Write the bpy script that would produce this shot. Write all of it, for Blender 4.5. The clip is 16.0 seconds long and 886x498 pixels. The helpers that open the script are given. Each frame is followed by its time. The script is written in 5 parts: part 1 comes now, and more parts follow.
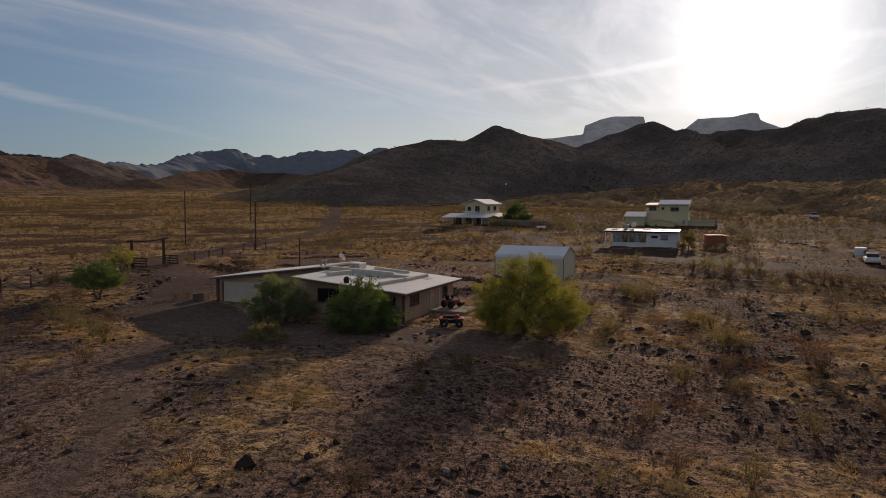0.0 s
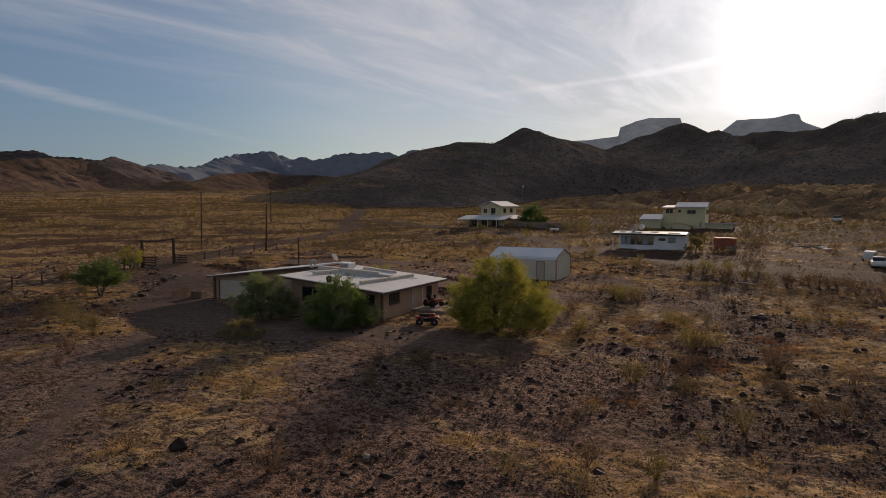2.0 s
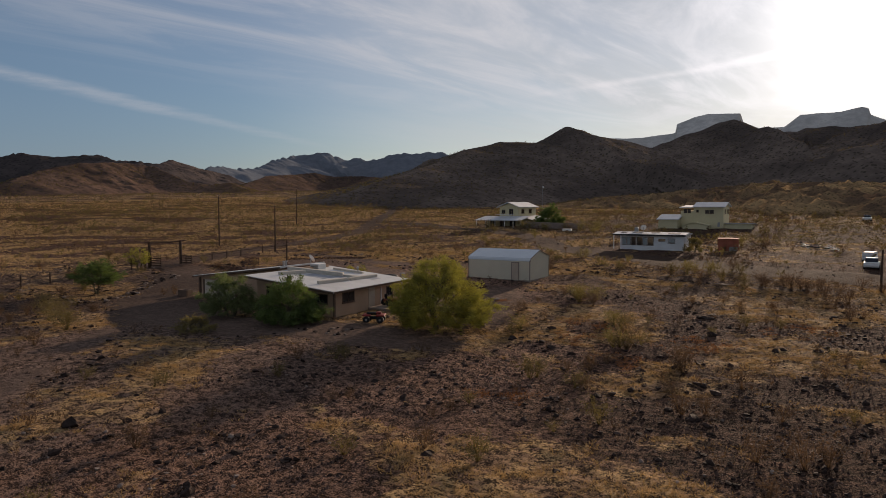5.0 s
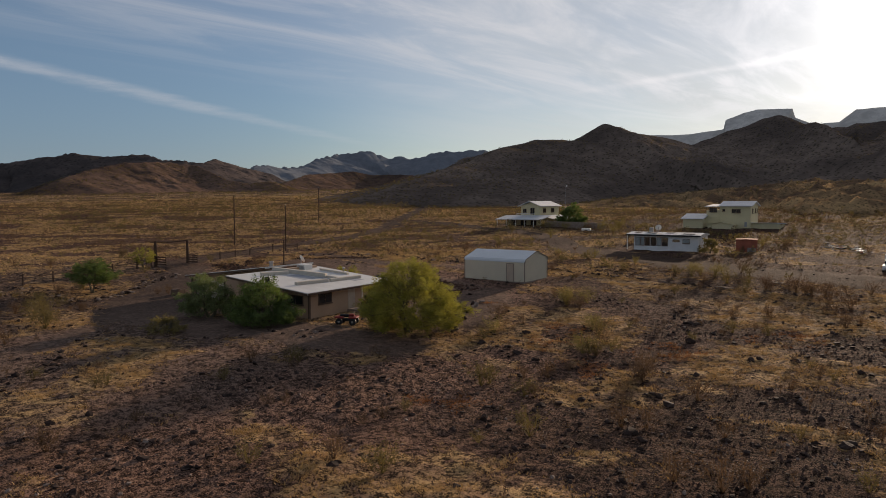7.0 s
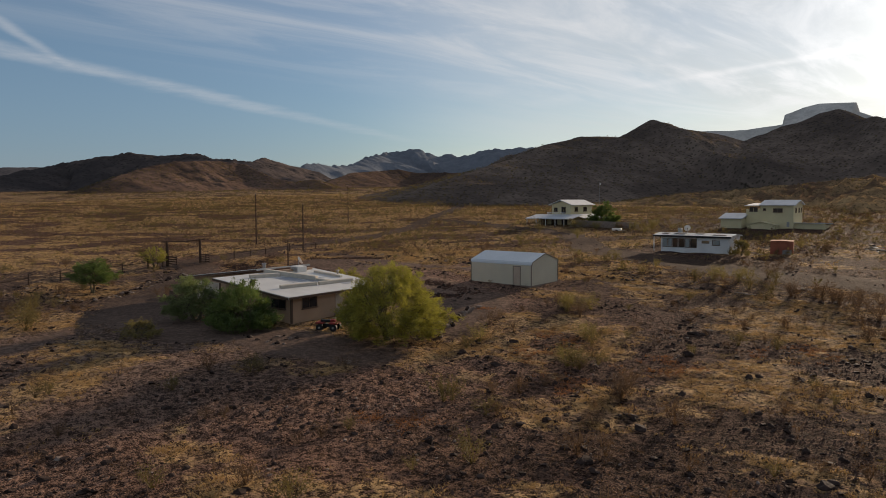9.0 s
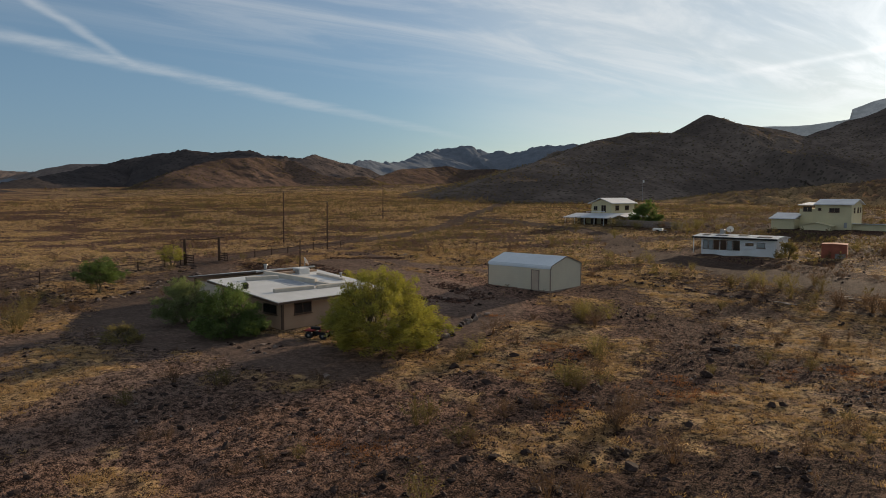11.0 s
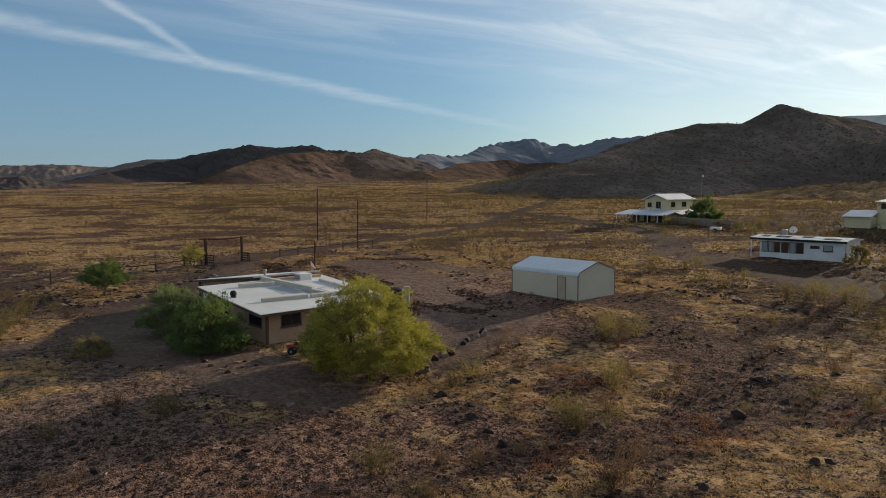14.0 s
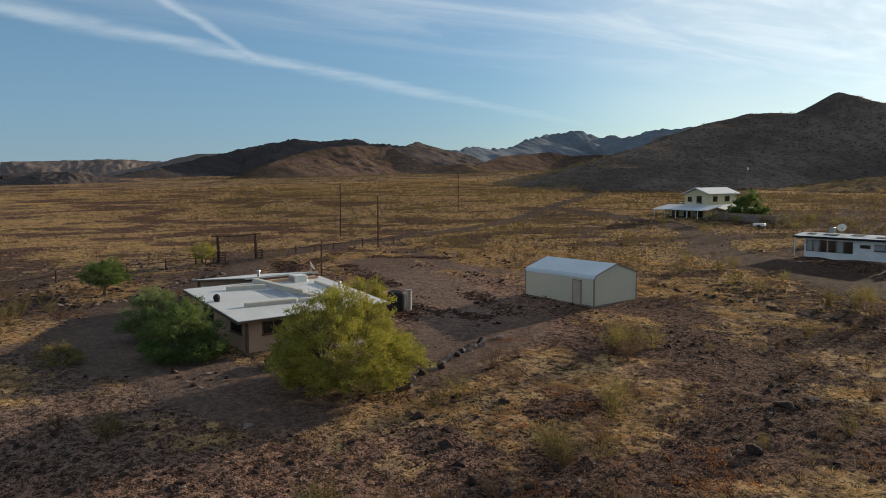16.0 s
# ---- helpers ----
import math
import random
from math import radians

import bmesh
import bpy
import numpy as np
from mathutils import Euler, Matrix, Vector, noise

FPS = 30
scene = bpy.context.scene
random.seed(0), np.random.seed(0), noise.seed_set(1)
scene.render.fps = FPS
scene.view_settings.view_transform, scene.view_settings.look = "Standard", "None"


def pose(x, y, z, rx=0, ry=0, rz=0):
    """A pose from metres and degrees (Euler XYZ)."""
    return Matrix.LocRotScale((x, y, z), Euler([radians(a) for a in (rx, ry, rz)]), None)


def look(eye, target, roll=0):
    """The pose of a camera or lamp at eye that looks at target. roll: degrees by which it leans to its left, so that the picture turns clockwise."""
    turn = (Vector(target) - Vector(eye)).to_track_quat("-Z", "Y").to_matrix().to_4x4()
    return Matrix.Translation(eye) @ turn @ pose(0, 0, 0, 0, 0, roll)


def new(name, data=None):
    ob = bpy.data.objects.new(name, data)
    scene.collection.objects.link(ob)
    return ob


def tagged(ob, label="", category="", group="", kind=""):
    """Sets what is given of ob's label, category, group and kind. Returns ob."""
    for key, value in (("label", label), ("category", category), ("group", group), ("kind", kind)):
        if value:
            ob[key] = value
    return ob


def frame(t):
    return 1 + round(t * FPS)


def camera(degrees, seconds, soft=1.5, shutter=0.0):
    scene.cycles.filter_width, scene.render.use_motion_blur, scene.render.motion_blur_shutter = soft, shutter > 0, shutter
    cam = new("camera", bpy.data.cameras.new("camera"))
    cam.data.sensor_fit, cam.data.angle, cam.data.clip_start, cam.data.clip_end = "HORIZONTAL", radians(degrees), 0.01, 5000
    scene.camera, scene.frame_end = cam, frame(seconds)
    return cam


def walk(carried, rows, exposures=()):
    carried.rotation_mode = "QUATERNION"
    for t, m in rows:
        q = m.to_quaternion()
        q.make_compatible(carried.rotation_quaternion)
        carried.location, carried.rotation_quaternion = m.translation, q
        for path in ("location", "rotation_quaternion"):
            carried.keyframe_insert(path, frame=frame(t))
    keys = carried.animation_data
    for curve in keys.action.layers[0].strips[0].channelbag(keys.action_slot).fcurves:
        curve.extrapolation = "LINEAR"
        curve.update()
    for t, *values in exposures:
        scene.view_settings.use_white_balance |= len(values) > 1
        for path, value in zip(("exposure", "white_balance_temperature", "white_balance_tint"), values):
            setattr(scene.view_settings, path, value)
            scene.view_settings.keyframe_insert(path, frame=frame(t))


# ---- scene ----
cam = camera(65.2, 16.0, soft=0.9)
PATH = [
    (0, (16.519, -72.731, 8.237), (8.818, -54.323, 6.878), 0.10),
    (0.5, (17.298, -72.410, 8.187), (9.361, -54.101, 6.851), 0.26),
    (1, (18.326, -72.262, 8.169), (10.162, -54.052, 6.849), 0.33),
    (1.5, (19.584, -72.254, 8.182), (11.199, -54.144, 6.874), 0.31),
    (2, (21.032, -72.328, 8.222), (12.429, -54.320, 6.923), 0.23),
    (2.5, (22.610, -72.414, 8.281), (13.787, -54.512, 6.988), 0.13),
    (3, (24.234, -72.440, 8.351), (15.189, -54.649, 7.061), 0.02),
    (3.5, (25.821, -72.341, 8.424), (16.549, -54.667, 7.131), -0.05),
    (4, (27.317, -72.077, 8.495), (17.811, -54.529, 7.197), -0.09),
    (5, (30.014, -71.056, 8.636), (20.014, -53.785, 7.321), -0.11),
    (5.75, (31.778, -69.903, 8.733), (21.391, -52.864, 7.402), -0.11),
    (6.5, (33.312, -68.476, 8.814), (22.525, -51.688, 7.461), -0.12),
    (7, (34.199, -67.393, 8.861), (23.141, -50.785, 7.492), -0.14),
    (7.5, (34.975, -66.218, 8.910), (23.638, -49.799, 7.523), -0.15),
    (8, (35.636, -64.963, 8.968), (24.015, -48.747, 7.564), -0.17),
    (8.5, (36.183, -63.650, 9.033), (24.269, -47.648, 7.614), -0.17),
    (9, (36.604, -62.291, 9.098), (24.393, -46.517, 7.664), -0.14),
    (9.75, (36.988, -60.198, 9.186), (24.331, -44.782, 7.722), -0.08),
    (10.5, (37.103, -58.110, 9.264), (24.020, -43.057, 7.761), 0.01),
    (11.5, (36.972, -55.487, 9.376), (23.380, -40.898, 7.823), 0.08),
    (12, (36.845, -54.273, 9.442), (23.026, -39.901, 7.868), 0.08),
    (12.5, (36.706, -53.106, 9.515), (22.675, -38.943, 7.918), 0.05),
    (13, (36.553, -51.955, 9.598), (22.320, -37.998, 7.971), 0.02),
    (13.5, (36.387, -50.789, 9.700), (21.956, -37.044, 8.033), -0.02),
    (14, (36.213, -49.595, 9.816), (21.580, -36.069, 8.103), -0.03),
    (14.5, (36.027, -48.366, 9.928), (21.188, -35.073, 8.165), -0.04),
    (15, (35.833, -47.095, 10.012), (20.782, -34.051, 8.197), -0.06),
    (15.5, (35.640, -45.765, 10.059), (20.373, -32.980, 8.195), -0.10),
    (16, (35.454, -44.359, 10.071), (19.971, -31.844, 8.160), -0.18),
]
walk(cam, [(t, look(eye, target, roll)) for t, eye, target, roll in PATH],
     exposures=[(0, -0.25, 6500, 19), (4, -0.2, 6500, 18.5), (8, 0.03, 6500, 15), (12, 0.22, 6250, 8), (16, 0.43, 5950, 5)])


# ---- world and sun ----
SUN_AZ, SUN_EL = radians(-2.2), radians(12.4)
GLOW_DIR = Vector((math.sin(radians(1.5)) * math.cos(SUN_EL), math.cos(radians(1.5)) * math.cos(SUN_EL), math.sin(SUN_EL)))
SUN_DIR = Vector((math.sin(SUN_AZ) * math.cos(SUN_EL), math.cos(SUN_AZ) * math.cos(SUN_EL), math.sin(SUN_EL)))


class Nodes:
    """A small helper to write node trees as expressions."""

    def __init__(self, tree):
        self.tree = tree
        tree.nodes.clear()

    def add(self, kind, **props):
        n = self.tree.nodes.new(kind)
        for key, value in props.items():
            setattr(n, key, value)
        return n

    def put(self, socket, value):
        if isinstance(value, bpy.types.NodeSocket):
            self.tree.links.new(value, socket)
        elif isinstance(value, (tuple, list)) and len(value) == 3 and socket.type == "RGBA":
            socket.default_value = (*value, 1.0)
        else:
            socket.default_value = value

    def math(self, op, a, b=0.0, c=0.0, clamp=False):
        n = self.add("ShaderNodeMath", operation=op, use_clamp=clamp)
        for socket, value in zip(n.inputs, (a, b, c)):
            self.put(socket, value)
        return n.outputs[0]

    def vmath(self, op, a, b=(0.0, 0.0, 0.0)):
        n = self.add("ShaderNodeVectorMath", operation=op)
        self.put(n.inputs[0], a)
        self.put(n.inputs[1], b)
        return n.outputs["Value"] if op == "DOT_PRODUCT" else n.outputs[0]

    def mix(self, fac, a, b, blend="MIX"):
        n = self.add("ShaderNodeMix", data_type="RGBA", blend_type=blend)
        self.put(n.inputs[0], fac)
        self.put(n.inputs[6], a)
        self.put(n.inputs[7], b)
        return n.outputs[2]

    def noise(self, vector, scale, detail=4.0, rough=0.55, out=0, distort=0.0):
        n = self.add("ShaderNodeTexNoise")
        self.put(n.inputs["Vector"], vector)
        self.put(n.inputs["Scale"], scale)
        self.put(n.inputs["Detail"], detail)
        self.put(n.inputs["Roughness"], rough)
        self.put(n.inputs["Distortion"], distort)
        return n.outputs[out]

    def ramp(self, x, lo, hi, a=0.0, b=1.0, smooth=True):
        n = self.add("ShaderNodeMapRange", interpolation_type="SMOOTHSTEP" if smooth else "LINEAR", clamp=True)
        for socket, value in zip(n.inputs, (x, lo, hi, a, b)):
            self.put(socket, value)
        return n.outputs[0]

    def stretch(self, vector, scale, turn=(0.0, 0.0, 0.0)):
        n = self.add("ShaderNodeMapping")
        self.put(n.inputs["Vector"], vector)
        n.inputs["Scale"].default_value = scale
        n.inputs["Rotation"].default_value = turn
        return n.outputs[0]


def build_world():
    world = bpy.data.worlds.new("desert_sky")
    world.use_nodes = True
    scene.world = world
    k = Nodes(world.node_tree)
    sky = k.add("ShaderNodeTexSky", sky_type="NISHITA", sun_disc=False)
    sky.sun_elevation, sky.sun_rotation = SUN_EL, SUN_AZ
    sky.air_density, sky.dust_density, sky.ozone_density, sky.altitude = 1.0, 0.25, 2.2, 300
    d = k.add("ShaderNodeTexCoord").outputs["Generated"]
    sep = k.add("ShaderNodeSeparateXYZ")
    k.put(sep.inputs[0], d)
    z = k.math("MAXIMUM", sep.outputs[2], 0.03)
    px, py = k.math("DIVIDE", sep.outputs[0], z), k.math("DIVIDE", sep.outputs[1], z)
    comb = k.add("ShaderNodeCombineXYZ")
    k.put(comb.inputs[0], px)
    k.put(comb.inputs[1], py)
    plane = comb.outputs[0]
    above = k.ramp(sep.outputs[2], 0.05, 0.16)
    # thin cirrus, combed along the wind
    combed = k.stretch(plane, (1.0, 0.28, 1.0), (0, 0, radians(-14)))
    streaks = k.ramp(k.noise(combed, 1.0, 8.0, 0.62, distort=1.6), 0.38, 0.70)
    veil = k.ramp(k.noise(k.stretch(plane, (0.35, 0.12, 1.0), (0, 0, radians(-14))), 0.8, 4.0), 0.35, 0.7)
    side = k.ramp(px, -5.2, -1.0)
    cirrus = k.math("MULTIPLY", k.math("ADD", k.math("MULTIPLY", streaks, 0.66), k.math("MULTIPLY", veil, 0.22)), side)
    # contrails: straight trails at one height
    def trail(px0, slope, half, y_from, y_to, amount):
        off = k.math("SUBTRACT", px, k.math("ADD", k.math("MULTIPLY", py, slope), px0))
        off = k.math("ADD", off, k.math("MULTIPLY", k.math("SUBTRACT", k.noise(plane, 1.3, 5.0), 0.5), half * 1.6))
        band = k.ramp(k.math("ABSOLUTE", off), half, 0.0)
        ends = k.math("MULTIPLY", k.ramp(py, y_from - 0.4, y_from + 0.4), k.ramp(py, y_to + 0.4, y_to - 0.4))
        puffs = k.ramp(k.noise(plane, 2.2, 6.0, 0.7), 0.25, 0.65, 0.45, 1.0)
        return k.math("MULTIPLY", k.math("MULTIPLY", band, ends), k.math("MULTIPLY", puffs, amount))
    trails = k.math("ADD", trail(-4.5, -0.365, 0.36, -3.0, 9.6, 0.38), trail(-2.44, -1.21, 0.13, -1.0, 2.3, 0.34))
    trails = k.math("ADD", trails, trail(12.5, -2.44, 0.55, 4.6, 5.9, 0.5))
    cover = k.math("MULTIPLY", k.math("ADD", cirrus, trails, clamp=True), above)
    toward = k.math("MAXIMUM", k.vmath("DOT_PRODUCT", d, tuple(SUN_DIR)), 0.0)
    near_sun = k.math("ADD", k.math("MULTIPLY", k.math("POWER", toward, 9.0), CLOUD_WIDE), k.math("MULTIPLY", k.math("POWER", toward, 70.0), CLOUD_TIGHT))
    bright = k.math("ADD", near_sun, CLOUD_BASE)
    cloud = k.mix(1.0, (0.96, 0.97, 0.96), k.mix(0.0, bright, bright), "MULTIPLY")
    # thin bright overcast round the sun, whitest a little to one side of it
    beside = k.math("MAXIMUM", k.vmath("DOT_PRODUCT", d, tuple(GLOW_DIR)), 0.0)
    glow = k.math("ADD", k.math("MULTIPLY", k.math("POWER", beside, 190.0), AUREOLE * 0.72), k.math("MULTIPLY", k.math("POWER", beside, 40.0), AUREOLE * 0.10))
    haze = k.math("MULTIPLY", k.ramp(sep.outputs[2], 0.40, 0.0, 0.0, 0.62), k.ramp(k.math("POWER", toward, 4.0), 0.0, 0.75, 1.0, 0.0))
    film = k.math("MULTIPLY", k.ramp(beside, 0.66, 0.995), k.ramp(k.noise(combed, 0.5, 6.0, 0.6), 0.3, 0.7, 0.35, 0.85))
    total = k.mix(haze, sky.outputs[0], (1.62, 2.78, 4.35))
    total = k.mix(film, total, (7.35, 7.7, 7.45))
    total = k.mix(cover, total, cloud)
    total = k.mix(1.0, total, k.mix(1.0, (1.0, 0.97, 0.86), glow, "MULTIPLY"), "ADD")
    back = k.add("ShaderNodeBackground")
    k.put(back.inputs[0], total)
    k.put(back.inputs[1], SKY_STRENGTH)
    k.put(k.add("ShaderNodeOutputWorld").inputs[0], back.outputs[0])


SKY_STRENGTH, CLOUD_BASE, CLOUD_WIDE, CLOUD_TIGHT, AUREOLE = 0.081, 7.6, 4.2, 2.3, 16.0
build_world()
lamp = bpy.data.lights.new("sun", "SUN")
lamp.energy, lamp.angle, lamp.color = 5.0, radians(0.6), (1.0, 0.79, 0.56)
sun = new("sun", lamp)
sun.matrix_world = look(SUN_DIR * 400, (0, 0, 0))


# ---- numbers shared by ground and things ----
def hash01(i, j, seed):
    h = np.sin(i * 127.1 + j * 311.7 + seed * 74.7) * 43758.5453
    return h - np.floor(h)


def lattice(x, y, seed=0):
    """Smooth value noise from 0 to 1."""
    i, j = np.floor(x), np.floor(y)
    u, v = x - i, y - j
    u, v = u * u * (3 - 2 * u), v * v * (3 - 2 * v)
    a, b = hash01(i, j, seed), hash01(i + 1, j, seed)
    c, d = hash01(i, j + 1, seed), hash01(i + 1, j + 1, seed)
    return a + (b - a) * u + (c - a) * v + (a - b - c + d) * u * v


def rough_noise(x, y, size, octaves=4, seed=0):
    total, amp, norm = 0.0, 1.0, 0.0
    for n in range(octaves):
        total = total + amp * lattice(x / size, y / size, seed + n)
        norm, amp, size = norm + amp, amp * 0.5, size * 0.5
    return total / norm


SWELLS = [(-1.2156, 18, -32, 14), (-0.9213, -24, -26, 12), (-0.2737, 0, 2, 14), (-0.6, 30, 60, 32), (-0.5838, -66, 15, 24), (0.25, -2, -34, 10), (-0.8918, 24, -1, 12), (4.0, 62, 195, 55)]


def along(px, py, line):
    """The distance from points to a line of plan points."""
    best = np.full(np.shape(px), 1e9)
    for (ax, ay), (bx, by) in zip(line, line[1:]):
        dx, dy = bx - ax, by - ay
        u = np.clip(((px - ax) * dx + (py - ay) * dy) / (dx * dx + dy * dy), 0, 1)
        best = np.minimum(best, np.hypot(px - ax - u * dx, py - ay - u * dy))
    return best


DRIVE = [(-49, -10), (-44, -10.4), (-38, -15.5), (-32, -22), (-27, -28), (-22, -32.5)]
TRACK = [(-22, -32.5), (-17, -40), (-13, -45), (-6, -53), (-2, -60)]
COURT = [(-27, -26.5), (-14, -33), (-3, -31.5), (4, -30)]
ROAD = [(-48.5, -10), (-51, -3), (-54, 8), (-57, 22), (-57, 34), (-61, 48), (-66.5, 61), (-83, 89), (-92, 105), (-120, 150), (-148, 198)]
YARD = [(-34, 2), (-22, -2), (-10, -6), (-2, -9), (3, -20)]
YARD_BACK = [(-40, 10), (-24, 5), (-8, 8)]
LANE = [(-10, 36), (6, 27), (20, 22), (40, 18), (90, 10)]
LANE_FAR = [(-10, 36), (-24, 56), (-40, 66), (-70, 78)]


def bare(x, y):
    """1 on driven or trodden dirt, 0 in the scrub."""
    x, y = np.asarray(x, float), np.asarray(y, float)
    wob = (rough_noise(x, y, 5.0, 3, 21) - 0.5) * 3.0
    out = np.zeros(x.shape)
    for line, half in ((DRIVE, 3.2), (COURT, 3.6), (TRACK, 0.5), (ROAD, 2.4), (YARD, 4.2), (YARD_BACK, 1.6), (LANE, 4.6), (LANE_FAR, 3.0)):
        d = along(x, y, line) + wob
        out = np.maximum(out, np.clip((half + 1.0 - d) / 2.0, 0, 1))
    return out


def ground_z(x, y):
    x, y = np.asarray(x, float), np.asarray(y, float)
    fx, fy = 700 * np.tanh(x / 700), 700 * np.tanh(y / 700)
    z = 0.4125 - 0.0128 * fx + 0.0275 * fy
    for k, a, b, s in SWELLS:
        z = z + k * np.exp(-((x - a) ** 2 + (y - b) ** 2) / (2 * s * s))
    r = np.hypot(x, y)
    west = np.maximum(-x - 60, 0)
    z = z + 4.5 * (1 - np.exp(-((west / 190) ** 2)))
    z = z + (rough_noise(x, y, 9.0, 3, 5) - 0.5) * 0.35 * np.clip(r / 40, 0.25, 1)
    relief = (rough_noise(x, y, 2.2, 3, 13) - 0.5) * 0.26 + (rough_noise(x, y, 0.9, 2, 15) - 0.5) * 0.17
    z = z + relief * (1 - 0.65 * bare(x, y))
    z = z + (rough_noise(x, y, 60.0, 3, 9) - 0.5) * np.clip((r - 70) / 60, 0, 1) * 2.2
    return z


def gz(x, y):
    return float(ground_z(x, y))


GRAVEL_BEDS = [(9.7, -4, 3.4, 3), (20.5, -13, 3.6, 4), (24, -12, 3, 3), (18.4, -23, 2.6, 2.4), (13, -18, 1.4, 1.8), (12, -26, 2.2, 1.6), (11, -33, 3.2, 3.4), (16.3, -27.5, 2.6, 1.8), (9, -39.5, 3.4, 3.4), (26, -36, 5, 2.8), (30, -41, 4.6, 4), (18.5, -39, 3.2, 2.4), (11, -51.5, 3.4, 3.2), (-9.5, -47, 3, 2), (29, -29, 3, 2), (33, -14, 4, 3), (3, -43, 3, 3)]
GRASS_BEDS = [(14.3, -21.5, 2.4, 2.2), (6, -14.5, 2.6, 2.4), (15.5, -13.5, 2.6, 2.8), (23, -6.5, 3, 2.6), (10.5, 7.5, 4, 2), (4.5, -2, 3, 2), (7, -24.5, 2, 1.6), (26, -23, 4, 2.6), (25.5, -2, 4, 3), (15, -48.5, 3, 2.2), (19, -47, 3.4, 2.4), (11.6, -14, 2.4, 3), (10.3, -46.5, 1.8, 1.4), (10, -29.8, 2.4, 1.2), (20, -32.5, 2, 1.2), (-3, -45.5, 4, 1.8), (-1, -51, 4, 1.6), (-25, -38, 5, 3), (24, -46, 3, 2), (30, -33, 3, 2), (30, -19, 4, 2.4)]


def beds(x, y, spots_of):
    """1 inside oval beds given by middle and half axes, with ragged edges."""
    rag = (rough_noise(x, y, 1.8, 3, 67) - 0.5) * 1.1
    best = np.zeros(np.shape(x))
    for a, b, rx, ry in spots_of:
        best = np.maximum(best, np.clip(1.7 - np.hypot((x - a) / rx, (y - b) / ry) + rag, 0, 1))
    return best


def straw(x, y):
    """How thick the dry grass stands, 0 to 1."""
    x, y = np.asarray(x, float), np.asarray(y, float)
    n = rough_noise(x, y, 5.0, 5, 33)
    m = rough_noise(x, y, 30.0, 3, 41)
    g = np.clip((n * 0.65 + m * 0.5 - 0.575 + 0.13 * np.clip(np.maximum(y - 5, -x - 50) / 30, 0, 1) - 0.02 * np.clip((x - 8) / 12, 0, 1) * np.clip((-y - 10) / 15, 0, 1) - 0.13 * np.clip((8 - x) / 8, 0, 1) * np.clip((-y - 28) / 6, 0, 1) - 0.1 * np.clip((x - 2) / 8, 0, 1) * np.clip((y - 12) / 10, 0, 1) * np.clip((72 - y) / 15, 0, 1)) / 0.15, 0, 1)
    lot = np.clip((x - 2) / 8, 0, 1) * np.clip((y - 12) / 10, 0, 1) * np.clip((72 - y) / 15, 0, 1)
    west = np.clip((-x - 24) / 6, 0, 1) * np.clip((-y + 2) / 8, 0, 1) * np.clip((x + 75) / 20, 0, 1)
    g = np.clip(np.maximum(g, beds(x, y, GRASS_BEDS) * 0.9) - beds(x, y, GRAVEL_BEDS), 0, 1)
    # the plain: patches strung along shallow rills
    far = np.clip(np.maximum((y - 8) / 15, (-x - 52) / 12), 0, 1) * (1 - lot)
    along_rill, across_rill = x * 0.63 + y * 0.77, x * 0.77 - y * 0.63
    rills = rough_noise(across_rill, along_rill * 0.5, 4.5, 4, 111) * 0.8 + rough_noise(x, y, 45.0, 2, 113) * 0.2
    slope = np.clip((x + 34) / 12, 0, 1) * np.clip((y - 60) / 15, 0, 1)
    g = g * (1 - far) + far * np.clip((rills - 0.39 - 0.06 * slope) / 0.14, 0.0, 1) * (1 - 0.55 * slope)
    return g * (1 - bare(x, y)) * (1 - 0.35 * lot) * (1 - 0.45 * west)


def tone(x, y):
    """Ground brightness by area: paler and darker gravel, with light and shade painted in."""
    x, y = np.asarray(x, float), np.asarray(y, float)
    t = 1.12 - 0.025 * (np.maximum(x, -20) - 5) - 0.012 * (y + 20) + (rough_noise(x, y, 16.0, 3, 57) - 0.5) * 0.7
    # deepens the shade over the court in the ground colour
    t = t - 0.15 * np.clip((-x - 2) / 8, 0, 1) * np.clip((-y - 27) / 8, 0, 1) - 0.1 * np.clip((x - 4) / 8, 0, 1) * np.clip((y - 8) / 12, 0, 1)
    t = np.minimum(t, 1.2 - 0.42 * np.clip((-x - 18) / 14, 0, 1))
    # sunlit yard lifted, lane and near right darkened in colour, partly for vignetting
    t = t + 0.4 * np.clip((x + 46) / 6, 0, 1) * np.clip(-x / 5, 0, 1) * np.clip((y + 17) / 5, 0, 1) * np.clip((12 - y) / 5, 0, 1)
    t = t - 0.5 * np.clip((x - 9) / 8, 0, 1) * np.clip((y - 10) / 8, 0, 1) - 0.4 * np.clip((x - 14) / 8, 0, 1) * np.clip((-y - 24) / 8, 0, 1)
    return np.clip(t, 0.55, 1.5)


# ---- materials ----
def bsdf_material(name):
    m = bpy.data.materials.new(name)
    m.use_nodes = True
    k = Nodes(m.node_tree)
    b = k.add("ShaderNodeBsdfPrincipled")
    out = k.add("ShaderNodeOutputMaterial")
    k.put(out.inputs[0], b.outputs[0])
    return m, k, b, out


def bumped(k, b, height, strength=0.4, distance=0.03):
    n = k.add("ShaderNodeBump")
    k.put(n.inputs["Strength"], strength)
    k.put(n.inputs["Distance"], distance)
    k.put(n.inputs["Height"], height)
    k.put(b.inputs["Normal"], n.outputs[0])


